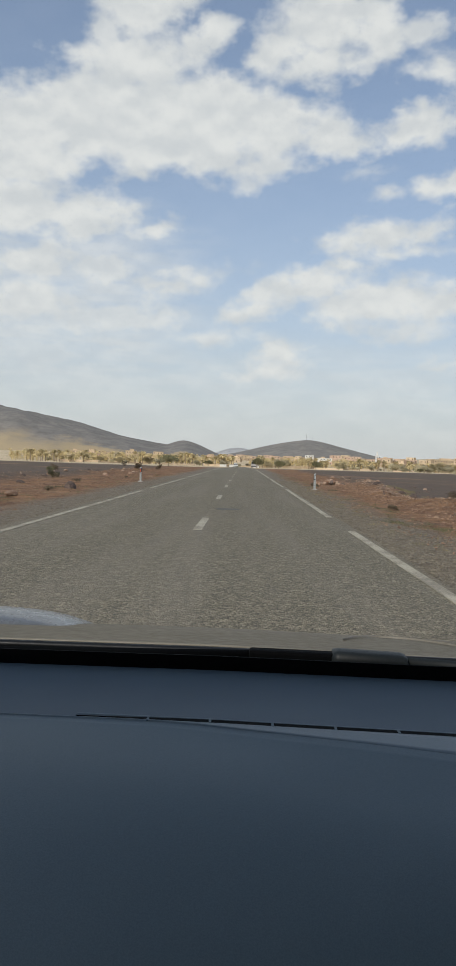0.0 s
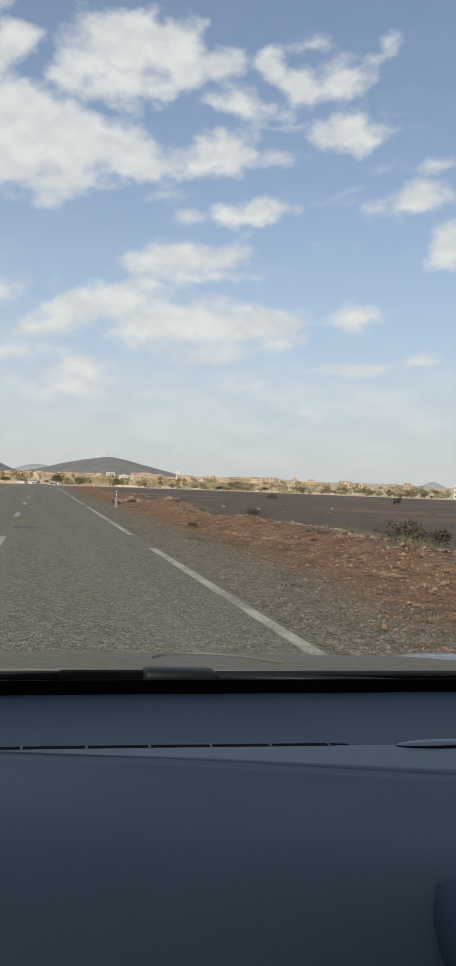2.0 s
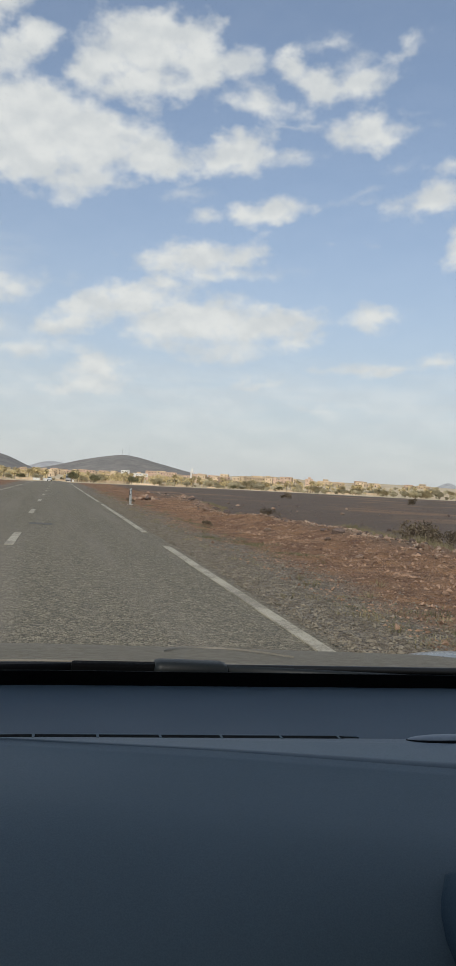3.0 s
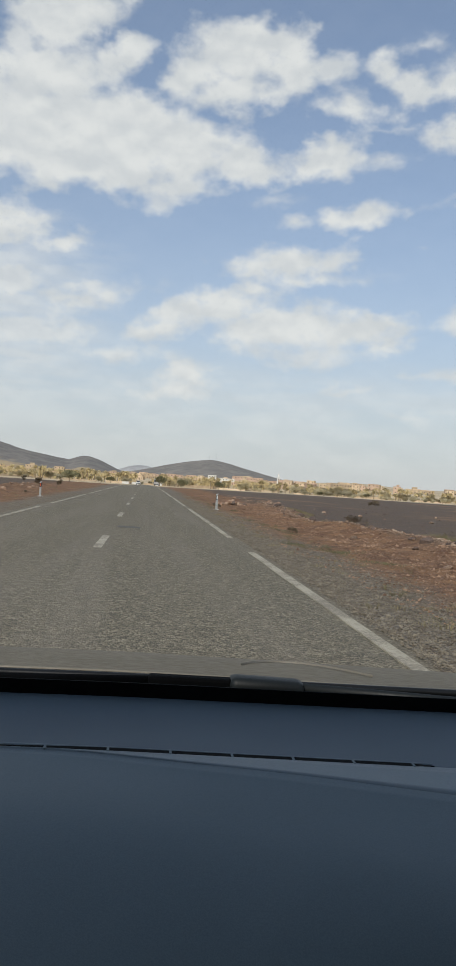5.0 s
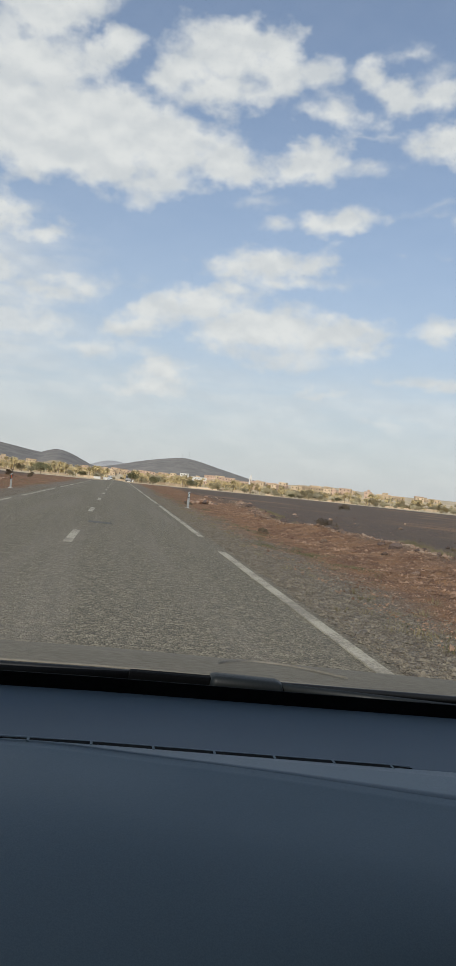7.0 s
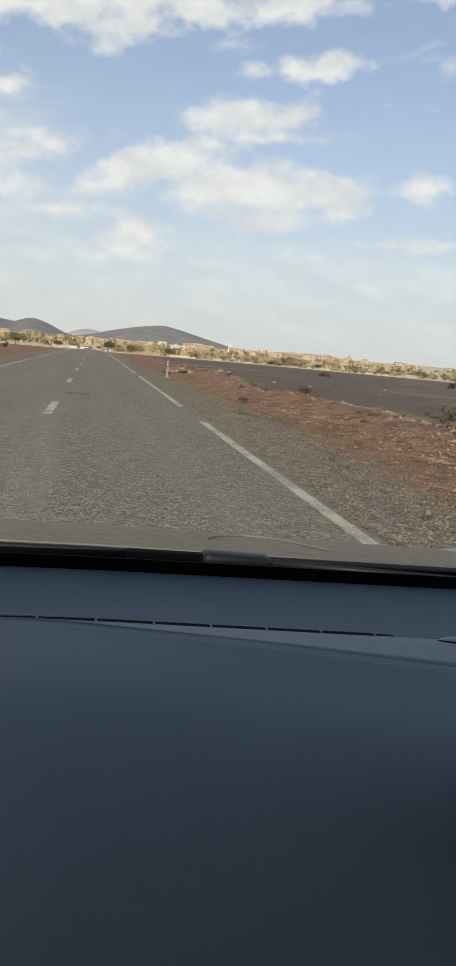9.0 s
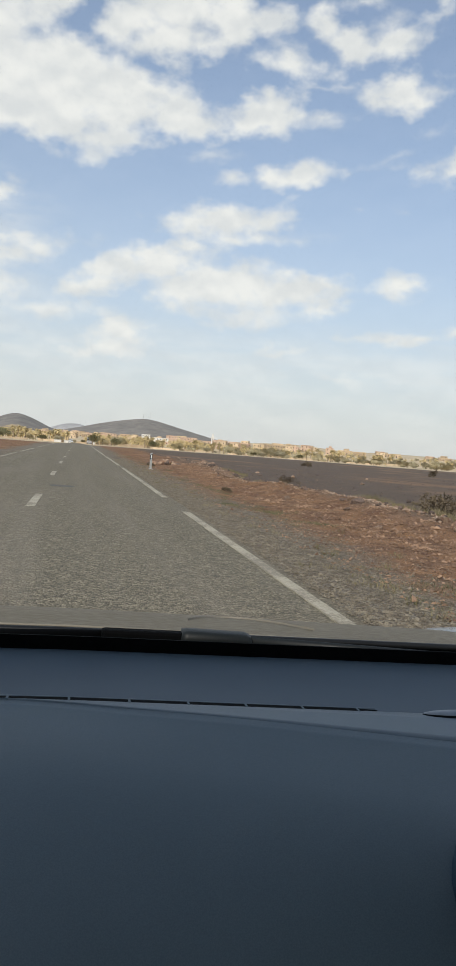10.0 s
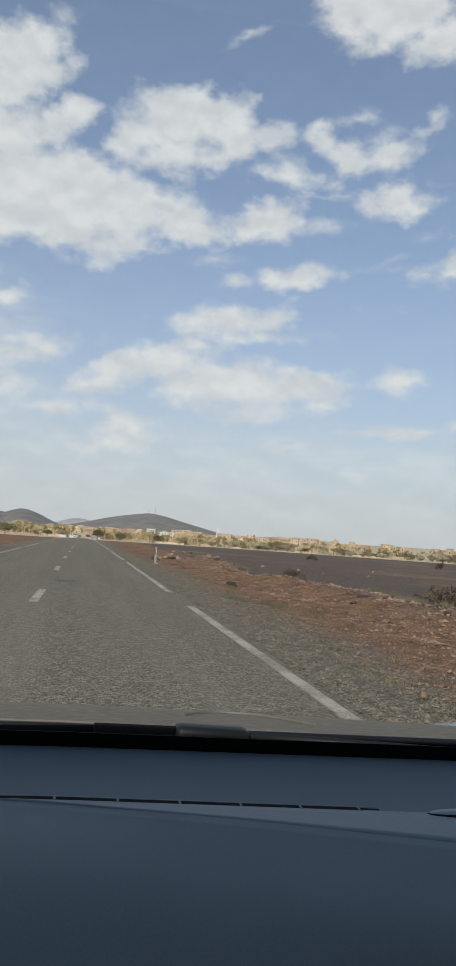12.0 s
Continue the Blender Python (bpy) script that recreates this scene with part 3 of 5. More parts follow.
def make_road():
    ys = spaced(-4, 40, 0.5, 1.06, 640)
    ys = [y for y in ys if -60 < y < 640]

    def where(u, v):
        y = ys[round(v * (len(ys) - 1))]
        edge = 3.44 + 0.12 * noise.noise(Vector((y * 0.9, 0, 4))) + 0.05 * noise.noise(Vector((y * 3.1, 0, 8)))
        x = ROAD_MIDDLE + (u * 2 - 1) * edge
        return (x, y, road_z(x, y) - (0.0 if 0 < u < 1 else 0.015))

    bm = sheet(12, len(ys) - 1, where, thick=0.14)
    road = part("road", bm, "asphalt", smooth=False)
    return tagged(road, "worn grey chip-seal asphalt country road", "road", kind="structure")


def road_line(name, x, y0, y1, width, label):
    """A painted stripe, a few millimetres thick, with worn edges."""
    steps = max(3, int((y1 - y0) / 0.35)) if y1 < 70 else max(3, int((y1 - y0) / 2.0))

    def where(u, v):
        y = y0 + (y1 - y0) * v
        w = width / 2 * (1 + 0.12 * noise.noise(Vector((y * 2.7, x, 2))))
        wave = 0.02 * noise.noise(Vector((y * 0.25, x, 1)))
        px = x + wave + (u * 2 - 1) * w
        return (px, y, road_z(px, y) + 0.006)

    line = part(name, sheet(2, steps, where, thick=0.02), "paint")
    return tagged(line, label, "road marking", "painted road lines", "structure")


make_ground()
make_road()
EDGE_RIGHT, EDGE_LEFT = 2.2, -4.05
y = -32.0
while y < 330:
    road_line("edge_line", EDGE_RIGHT, y + 4.2, y + 24.2, 0.14, "worn white edge line painted on asphalt")
    road_line("edge_line", EDGE_LEFT, y + 21.0, y + 41.0, 0.14, "worn white edge line painted on asphalt")
    y += 24.0
y = -9.6
while y < 330:
    road_line("centre_dash", ROAD_MIDDLE + 0.22, y, y + 3.2, 0.16, "faded white centre dash on asphalt")
    y += 12.4


def road_patch(u, v):
    """A small ragged tar repair."""
    x = -0.35 + (u - 0.5) * (0.6 + 0.2 * noise.noise(Vector((v * 3, 2, 0))))
    y = 22.0 + (v - 0.5) * (0.75 + 0.2 * noise.noise(Vector((u * 3, 7, 0))))
    return (x, y, road_z(x, y) + 0.005)


tagged(part("road_patch", sheet(8, 6, road_patch, thick=0.02), "tar"), "small dark tar repair in worn asphalt", "road patch", kind="structure")


# ---------------------------------------------------------------- hills
def make_hill(name, mat, label, az0, az1, dist, depth, bumps, seed, base=-12.0, cols=150, rows=40, rough=0.05):
    """A ridge seen across az0 to az1 degrees; bumps are (azimuth, half width, height in metres) of its summits."""
    def height(az):
        return max(h * math.exp(-abs((az - a) / w) ** p) for a, w, h, p in bumps)

    def where(u, v):
        az = az0 + (az1 - az0) * u
        d = dist + depth * (v - 0.5)
        x, y = d * math.tan(radians(az)), d
        fade = math.sin(math.pi * v) ** 1.15
        end = smoothstep(0, 0.04, u) * smoothstep(1, 0.96, u)
        n = noise.fractal(Vector((x * 0.0035, y * 0.0035, seed)), 1.0, 2.1, 6)
        spur = noise.fractal(Vector((x * 0.009, y * 0.002, seed + 5)), 1.0, 2.0, 4)
        h = height(az) * (1 + rough * n) * fade * end
        h += h * 0.22 * spur * (1 - fade)
        return (x, y, base + h)

    hill = part(name, sheet(cols, rows, where), mat, smooth=True)
    return tagged(hill, label, "hill", "", "structure")


make_hill("mountain_ridge", "mountain", "dark rocky mountain ridge, ochre foot slopes painted sunlit", -40, 1.0, 2900, 1500,
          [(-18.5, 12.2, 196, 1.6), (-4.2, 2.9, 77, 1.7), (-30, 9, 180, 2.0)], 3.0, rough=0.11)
make_hill("hill", "hill", "low dark rocky hill behind the village", -4.5, 14.5, 3300, 1400,
          [(4.4, 5.5, 104, 1.6), (7.6, 2.0, 62, 2.0)], 11.0, base=-10)
make_hill("hill", "far_hill", "far hill behind the gap, haze in its colour", -6.0, 6.0, 4300, 500,
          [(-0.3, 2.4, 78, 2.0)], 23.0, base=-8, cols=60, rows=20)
make_hill("hill", "far_hill", "distant mesa on the horizon, haze in its colour", 19.0, 36.0, 4400, 500,
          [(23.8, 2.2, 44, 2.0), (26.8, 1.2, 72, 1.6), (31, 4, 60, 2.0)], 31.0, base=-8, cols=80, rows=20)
make_hill("hill", "far_hill", "low sandy rise behind the village", -3.0, 40.0, 1500, 500,
          [(14.5, 5.0, 13, 2.0), (23.0, 8.0, 10, 2.0), (33, 8, 10, 2)], 41.0, base=4.5, cols=120, rows=24).data.materials[0] = M["sandy_rise"]


# ---------------------------------------------------------------- the car that the camera rides in
CAR_MIDDLE = -0.05


def car_point(x, y, z):
    """From the usual eye to the world: z is given below or above 1.3 m."""
    return Vector((x, y, 1.3 + z))


def seam_y(x):
    return 0.782 - 0.03 * x - 0.05 * max(0.0, x - 0.45)


def crease_y(x):
    """The fold that leaves the slot and runs towards the passenger."""
    return seam_y(x) - 0.004 - 0.27 * max(0.0, x + 0.04) ** 1.05 * (1 - 0.25 * max(0.0, x))


def dash_edge_z(x):
    return -0.249 - 0.012 * max(0.0, x) - 0.02 * max(0.0, -x - 0.3)


def make_car():
    car = new("car")
    tagged(car, "dusty beige car standing on the road with a dark dashboard", "car")
    W = 0.95
    lo, hi = CAR_MIDDLE - W, CAR_MIDDLE + W

    # dashboard: upper pad to the windscreen, a fold and the big lower pad
    def upper(u, v):
        x = lo + 0.05 + (hi - lo - 0.1) * u
        y0, y1 = seam_y(x) + 0.003, 1.0
        y = y0 + (y1 - y0) * v
        z = dash_edge_z(x) - 0.006 * math.sin(math.pi * v) - 0.004 * (1 - v)
        return car_point(x, y, z)

    dash = part("dashboard", sheet(60, 14, upper, thick=0.03), "dash_upper", car, "blue-grey grained vinyl dashboard", True)

    def fold(u, v):
        x = lo + 0.05 + (hi - lo - 0.1) * u
        y = crease_y(x) + (seam_y(x) - 0.003 - crease_y(x)) * v
        return car_point(x, y, dash_edge_z(x) + 0.001 + 0.004 * (1 - v) * smoothstep(-0.05, 0.2, x))

    part("top_fold", sheet(60, 5, fold, thick=0.03), "dash_trim", dash, "smooth strip along the slot, toned as lit from above", True)

    def lower(u, v):
        x = lo + 0.05 + (hi - lo - 0.1) * u
        s = v
        y = crease_y(x) - 0.001 - s * 0.50
        top = dash_edge_z(x) + 0.005 * smoothstep(-0.05, 0.2, x)
        k = smoothstep(-0.25, 0.2, x)
        z = top - (0.125 * k - 0.05) * s - (0.05 + 0.62 * k) * max(0.0, s - 0.2) ** 2 - 0.002 * (1 - math.exp(-s * 30))
        return car_point(x, y, z)

    part("lower_pad", sheet(60, 40, lower, thick=0.03), "dash", dash, "smooth dark padded passenger panel", True)

    # the defroster slot: a dark channel crossed by small clips
    def slot(u, v):
        x = -0.13 + (0.31 + 0.13) * u
        w = 0.0037 * smoothstep(0.02, 0.28, u) * smoothstep(1.0, 0.95, u) + 0.0006
        return car_point(x, seam_y(x) + (v - 0.5) * 2 * w, dash_edge_z(x) + 0.0011)

    # lip added in the paler tone for the highlight above the slot
    def slot_lip(u, v):
        x = -0.13 + (0.31 + 0.13) * u
        a = v * math.pi
        return car_point(x, seam_y(x) + 0.0062 - 0.0016 * math.cos(a), dash_edge_z(x) + 0.0012 * math.sin(a) + 0.0002)

    part("slot_lip", sheet(50, 5, slot_lip), "dash_trim", dash, "thin slot lip with its highlight as a paler tone", True)
    part("defroster_slot", sheet(50, 2, slot, thick=0.008), "rubber", dash, "black defroster slot")
    for i in range(1, 8):
        x = -0.12 + i * 0.0585
        bm = bmesh.new()
        c = car_point(x, seam_y(x), dash_edge_z(x) + 0.0013)
        box(bm, c - Vector((0.0013, 0.0056, 0.004)), c + Vector((0.0011, 0.0044, 0.0003)), 0.0004)
        part("clip", bm, "dash", dash)

    # oval grille, round knob and side air vent at the passenger's end
    def dome(cx, cy, rx, ry, h, z0, n=20, m=6):
        bm = bmesh.new()
        rings = []
        for j in range(m + 1):
            a = j / m * math.pi / 2
            rings.append([bm.verts.new(car_point(cx + rx * math.cos(a) * math.cos(i * math.tau / n), cy + ry * math.cos(a) * math.sin(i * math.tau / n), z0 + h * math.sin(a))) for i in range(n)] if j < m else [bm.verts.new(car_point(cx, cy, z0 + h))])
        for j in range(m):
            for i in range(n):
                a, b = rings[j][i], rings[j][(i + 1) % n]
                if j < m - 1:
                    bm.faces.new([a, b, rings[j + 1][(i + 1) % n], rings[j + 1][i]])
                else:
                    bm.faces.new([a, b, rings[m][0]])
        return bm

    z = dash_edge_z(0.36)
    part("grille", dome(0.402, 0.765, 0.045, 0.010, 0.0042, z + 0.001), "satin_grey", dash, "pale satin oval sensor cover", True)
    part("grille_rim", dome(0.402, 0.763, 0.047, 0.012, 0.002, z + 0.001), "rubber", dash, "", True)
    part("tweeter", dome(0.448, 0.70, 0.056, 0.030, 0.012, z + 0.004), "dash_trim", dash, "round speaker cover", True)
    part("tweeter_rim", dome(0.448, 0.697, 0.060, 0.034, 0.006, z + 0.003), "rubber", dash, "", True)
    bm = bmesh.new()
    vent_turn = Matrix.Rotation(radians(-14), 4, "X") @ Matrix.Rotation(radians(-14), 4, "Z")
    box(bm, car_point(0.258, 0.35, -0.315), car_point(0.46, 0.535, -0.243), 0.03, vent_turn)
    part("air_vent", bm, "dash_dark", dash, "dark rounded side air vent housing", True)

    # black cowl under the glass, with its sealing strip
    def cowl(u, v):
        x = lo + 0.03 + (hi - lo - 0.06) * u
        y = 0.985 + 0.135 * v
        z = dash_edge_z(x) + 0.002 - 0.03 * math.sin(math.pi * v) - 0.008 * v - 0.010 * max(0, x) * v
        return car_point(x, y, z)

    part("cowl", sheet(40, 10, cowl, thick=0.02), "rubber", car, "black plastic windscreen cowl", True)
    def seal(u, v):
        x = lo + 0.04 + (hi - lo - 0.08) * u
        a = v * math.tau
        return car_point(x, 1.114 + 0.006 * math.cos(a), dash_edge_z(x) - 0.010 + 0.005 * math.sin(a))

    bm = sheet(60, 10, seal)
    part("bonnet_seal", bm, "black_plastic", car, "black rubber bonnet seal", True)

    # wiper at rest: arm, blade and grey end cap
    wiper = new("wiper")
    wiper.parent = car
    bm = bmesh.new()
    tube(bm, car_point(-0.62, 1.05, -0.262), car_point(0.05, 1.045, -0.246), 0.008, 0.006, 8)
    part("wiper_arm", bm, "rubber", wiper, "", True)
    bm = bmesh.new()
    box(bm, car_point(0.035, 1.03, -0.251), car_point(0.17, 1.05, -0.238), 0.004, Matrix.Rotation(radians(0.8), 4, "Y"))
    part("wiper_bracket", bm, "rubber", wiper)
    bm = bmesh.new()
    box(bm, car_point(0.137, 1.022, -0.262), car_point(0.232, 1.058, -0.236), 0.009, Matrix.Rotation(radians(2.0), 4, "Y"))
    part("wiper_cap", bm, "wiper_cap", wiper, "grey rounded wiper end cap", True)
    # the sheen along the blade is put into its grey colour
    bm = bmesh.new()
    tube(bm, car_point(0.22, 1.045, -0.249), car_point(0.70, 1.04, -0.270), 0.0075, 0.006, 8)
    part("wiper_blade", bm, "wiper_cap", wiper, "wiper blade toned grey for its sheen", True)

    # bonnet, and bulges added to stand for sky reflections on it
    def bonnet(u, v):
        x = lo + (hi - lo) * u
        y = 1.125 + 0.93 * v
        k = (y - 1.125)
        z = -0.256 - 0.130 * k - 0.155 * max(0.0, k - 0.22) ** 2 - 0.30 * max(0.0, k - 0.6) ** 2
        z -= 0.018 * max(0.0, x) + 0.006 * abs(x - CAR_MIDDLE) ** 2
        z -= 0.10 * smoothstep(0.90, 1.0, abs(2 * u - 1)) ** 2
        return car_point(x, y, z)

    hood = part("bonnet", sheet(60, 40, bonnet, thick=0.02), "body", car, "dusty beige painted bonnet", True)

    def lip(u, v):
        a = v * math.tau
        x = lo + 0.06 + (hi - lo - 0.12) * u
        return bonnet((x - lo) / (hi - lo), 0.0) + Vector((0, 0.003 * math.cos(a), 0.001 + 0.0022 * math.sin(a)))

    part("bonnet_lip", sheet(60, 8, lip), "body_edge", hood, "pale rear lip of the bonnet", True)

    # added pale strip that stands for a curved highlight on the bonnet
    def highlight(u, v):
        x = 0.19 + 0.20 * u
        y = 1.46 - 0.16 * (2 * u - 0.9) ** 2 + 0.006 * (v - 0.5)
        return bonnet((x - lo) / (hi - lo), (y - 1.125) / 0.93) + Vector((0, 0, 0.0035 * math.sin(math.pi * v) + 0.001))

    part("bonnet_crease", sheet(24, 4, highlight), "body_edge", hood, "thin raised strip painted pale as a bonnet highlight", True)

    # raised patches, bluish in colour, in place of reflected sky
    def ridge(cx, half, high):
        def where(u, v):
            x = cx + half * (2 * u - 1)
            y = 1.38 + 0.32 * v
            base = bonnet((x - lo) / (hi - lo), (y - 1.125) / 0.93)
            e = (1 - (2 * u - 1) ** 2) * math.sin(math.pi * v)
            return base + Vector((0, 0, high * max(e, 0) ** 0.6 - 0.006))
        return where

    part("bonnet_ridge", sheet(24, 20, ridge(-0.43, 0.175, 0.034), thick=0.01), "body_sky_tint", hood, "raised bonnet bulge tinted as a sky reflection", True)
    part("bonnet_ridge", sheet(24, 20, ridge(0.815, 0.085, 0.016), thick=0.01), "body_sky_tint", hood, "raised bonnet bulge tinted as a sky reflection", True)

    # glass, roof, pillars, doors and floor close the cabin round the eye
    def glass(u, v):
        x = lo + 0.04 + (hi - lo - 0.08) * u
        bow = 0.05 * (1 - (2 * u - 1) ** 2)
        return Vector((x + (CAR_MIDDLE - x) * 0.12 * v, 0.985 + 0.03 - 0.655 * v + bow * 0.4, 1.062 + 0.50 * v))

    pane = part("windscreen", sheet(24, 12, glass), "glass", car, "clear windscreen glass", True)
    pane.visible_shadow = False
    # one black strip for the printed border and the shadow painted along it
    def frit(u, v):
        x = lo + 0.05 + (hi - lo - 0.1) * u
        return car_point(x, 0.984 - 0.006 * v, dash_edge_z(x) - 0.004 + 0.020 * v)

    part("windscreen_border", sheet(40, 2, frit, thick=0.003, down=(0, -1, 0)), "rubber", pane, "black printed lower border of the glass with its shadow")
    # unseen roof, its front edge set to keep sun off the dashboard
    bm = sheet(12, 12, lambda u, v: (lo + 0.10 + (hi - lo - 0.2) * u, 0.345 - 2.2 * v, 1.59 + 0.05 * math.sin(math.pi * u) + 0.02 * math.sin(math.pi * v)), thick=0.04)
    roof = part("roof", bm, "lining", car, "pale grey cloth roof lining", True)
    bm = sheet(12, 12, lambda u, v: (lo + 0.08 + (hi - lo - 0.16) * u, 0.36 - 2.23 * v, 1.598 + 0.05 * math.sin(math.pi * u) + 0.02 * math.sin(math.pi * v)), thick=0.004, down=(0, 0, -1))
    part("roof_skin", bm, "body", roof, "dusty beige painted roof panel", True)
    for s in (-1, 1):
        x = CAR_MIDDLE + s * (W - 0.04)
        top = CAR_MIDDLE + s * (W - 0.14)
        bm = bmesh.new()
        tube(bm, (x, 1.03, 1.03), (top, 0.36, 1.575), 0.035, 0.035, 8)
        part("front_pillar", bm, "body", car, "", True)
        bm = bmesh.new()
        tube(bm, (x, -0.55, 1.0), (top, -0.60, 1.575), 0.05, 0.05, 8)
        part("door_pillar", bm, "body", car, "", True)
        bm = bmesh.new()
        box(bm, (x - 0.04, -0.5, 0.36), (x + 0.04, 1.02, 1.0), 0.02)
        door = part("door", bm, "body", car, "dusty beige door panel")
        bm = bmesh.new()
        box(bm, (x + s * 0.04 - 0.012, -0.40, 0.86), (x + s * 0.04 + 0.02, -0.25, 0.89), 0.006)
        part("door_handle", bm, "black_plastic", door)
        bm = bmesh.new()
        box(bm, (x - 0.04, -1.85, 0.36), (x + 0.04, -0.51, 1.0), 0.02)
        part("rear_side", bm, "body", car)
        bm = sheet(1, 10, lambda u, v: (x - s * 0.03 + s * 0.07 * u, 1.03 + 1.02 * v, (bonnet((x - lo) / (hi - lo), max(0, (1.03 + 1.02 * v - 1.125) / 0.93)).z - 0.02) * (1 - u) + 0.45 * u), thick=0.03, down=(-s, 0, 0))
        part("fender", bm, "body", car, "", True)
        for y in (1.55, -1.35):
            bm = bmesh.new()
            tube(bm, (x - s * 0.20, y, 0.31), (x, y, 0.31), 0.31, 0.31, 24)
            wheel = part("wheel", bm, "rubber", car)
            bm = bmesh.new()
            tube(bm, (x - s * 0.01, y, 0.31), (x + s * 0.008, y, 0.31), 0.19, 0.17, 20)
            part("rim", bm, "chrome", wheel)
    bm = bmesh.new()
    box(bm, (lo + 0.05, -1.85, 0.30), (hi - 0.05, 2.0, 0.36), 0.01)
    part("floor_pan", bm, "black_plastic", car)
    bm = bmesh.new()
    box(bm, (lo + 0.05, -1.90, 0.36), (hi - 0.05, -1.84, 1.05), 0.02)
    part("tailgate", bm, "body", car)
    bm = bmesh.new()
    tube(bm, (lo + 0.14, -1.87, 1.04), (lo + 0.14, -1.78, 1.575), 0.06, 0.06)
    part("rear_pillar", bm, "body", car)
    bm = bmesh.new()
    tube(bm, (hi - 0.14, -1.87, 1.04), (hi - 0.14, -1.78, 1.575), 0.06, 0.06)
    part("rear_pillar", bm, "body", car)
    bm = bmesh.new()
    box(bm, (lo + 0.08, 1.98, 0.34), (hi - 0.08, 2.12, 0.74), 0.05)
    part("bumper", bm, "body", car, "", True)
    bm = bmesh.new()
    box(bm, (lo + 0.06, 0.985, 0.36), (hi - 0.06, 1.02, 1.02), 0.005)
    part("bulkhead", bm, "black_plastic", car)
    return car


make_car()


# ---------------------------------------------------------------- roadside: stones, tufts, shrubs, marker posts
rng = random.Random(7)


def stone_mesh(name, mat, seed, flat=0.65, cuts=2):
    """A broken field stone: a ball chipped by planes and roughened."""
    r = random.Random(seed)
    bm = bmesh.new()
    bmesh.ops.create_icosphere(bm, subdivisions=cuts, radius=1.0)
    planes = [(Vector((r.gauss(0, 1), r.gauss(0, 1), r.gauss(0, 1))).normalized(), r.uniform(0.55, 0.85)) for _ in range(9)]
    sx, sy = r.uniform(0.7, 1.3), r.uniform(0.7, 1.1)
    for v in bm.verts:
        for n, d in planes:
            over = v.co.dot(n) - d
            if over > 0:
                v.co -= n * over * 0.9
        v.co *= 1 + 0.12 * noise.noise(v.co * 2.3 + Vector((seed, 0, 0)))
        v.co = Vector((v.co.x * sx, v.co.y * sy, v.co.z * flat))
    me = bpy.data.meshes.new(name)
    bm.to_mesh(me)
    bm.free()
    me.materials.append(M[mat])
    return me


ROCKS = [stone_mesh("rock", "rock", s) for s in range(6)]
DARK_ROCKS = [stone_mesh("rock", "dark_rock", s + 20) for s in range(4)]


def put_rock(x, y, size, dark=False, label="rough ochre stone on the roadside bank"):
    ob = new("rock", rng.choice(DARK_ROCKS if dark else ROCKS))
    ob.matrix_world = Matrix.Translation((x, y, ground_height(x, y) + size * 0.22)) @ Euler((rng.uniform(-0.3, 0.3), rng.uniform(-0.3, 0.3), rng.uniform(0, 6.3))).to_matrix().to_4x4() @ Matrix.Diagonal((size, size, size, 1))
    return tagged(ob, label, "rock", "stones on the roadside bank")


y = 7.0
while y < 75:
    # stones were pushed up in heaps, with gaps between them
    heap = 0.5 + noise.noise(Vector((y * 0.21, 0, 17)))
    for _ in range(rng.randint(3, 5) if heap > 0.42 else rng.randint(0, 2)):
        s = rng.uniform(0.04, 0.12) * (2.0 if rng.random() < 0.1 else 1)
        put_rock(berm_line(y, 1) + rng.gauss(0.25, 0.4), y + rng.uniform(-0.3, 0.3), s, rng.random() < 0.3)
    y += rng.uniform(0.3, 0.7) * (1 + y / 70)
y = 14.0
while y < 90:
    s = rng.uniform(0.08, 0.24)
    put_rock(berm_line(y, -1) + rng.gauss(0.6, 1.3), y, s, rng.random() < 0.3)
    y += rng.uniform(0.8, 2.4)
put_rock(-7.7, 36.6, 0.40, True, "large dark broken rock on red earth")
put_rock(-7.9, 28.0, 0.24, False, "large ochre rock on red earth")
for _ in range(45):
    y = rng.uniform(10, 80)
    x = berm_line(y, 1) + rng.uniform(1.5, 22)
    put_rock(x, y, rng.uniform(0.06, 0.2), rng.random() < 0.6, "loose stone on the dark gravel plain")


for y, off, s in ((11.5, -1.9, 0.10), (13.2, -1.3, 0.08), (9.4, -1.6, 0.09), (16.5, -1.7, 0.11), (20.4, -1.2, 0.10), (25.0, -1.6, 0.12), (12.3, -0.7, 0.12), (14.8, -0.8, 0.10)):
    put_rock(berm_line(y, 1) + off, y, s, False, "flat stone lying on the red earth slope")


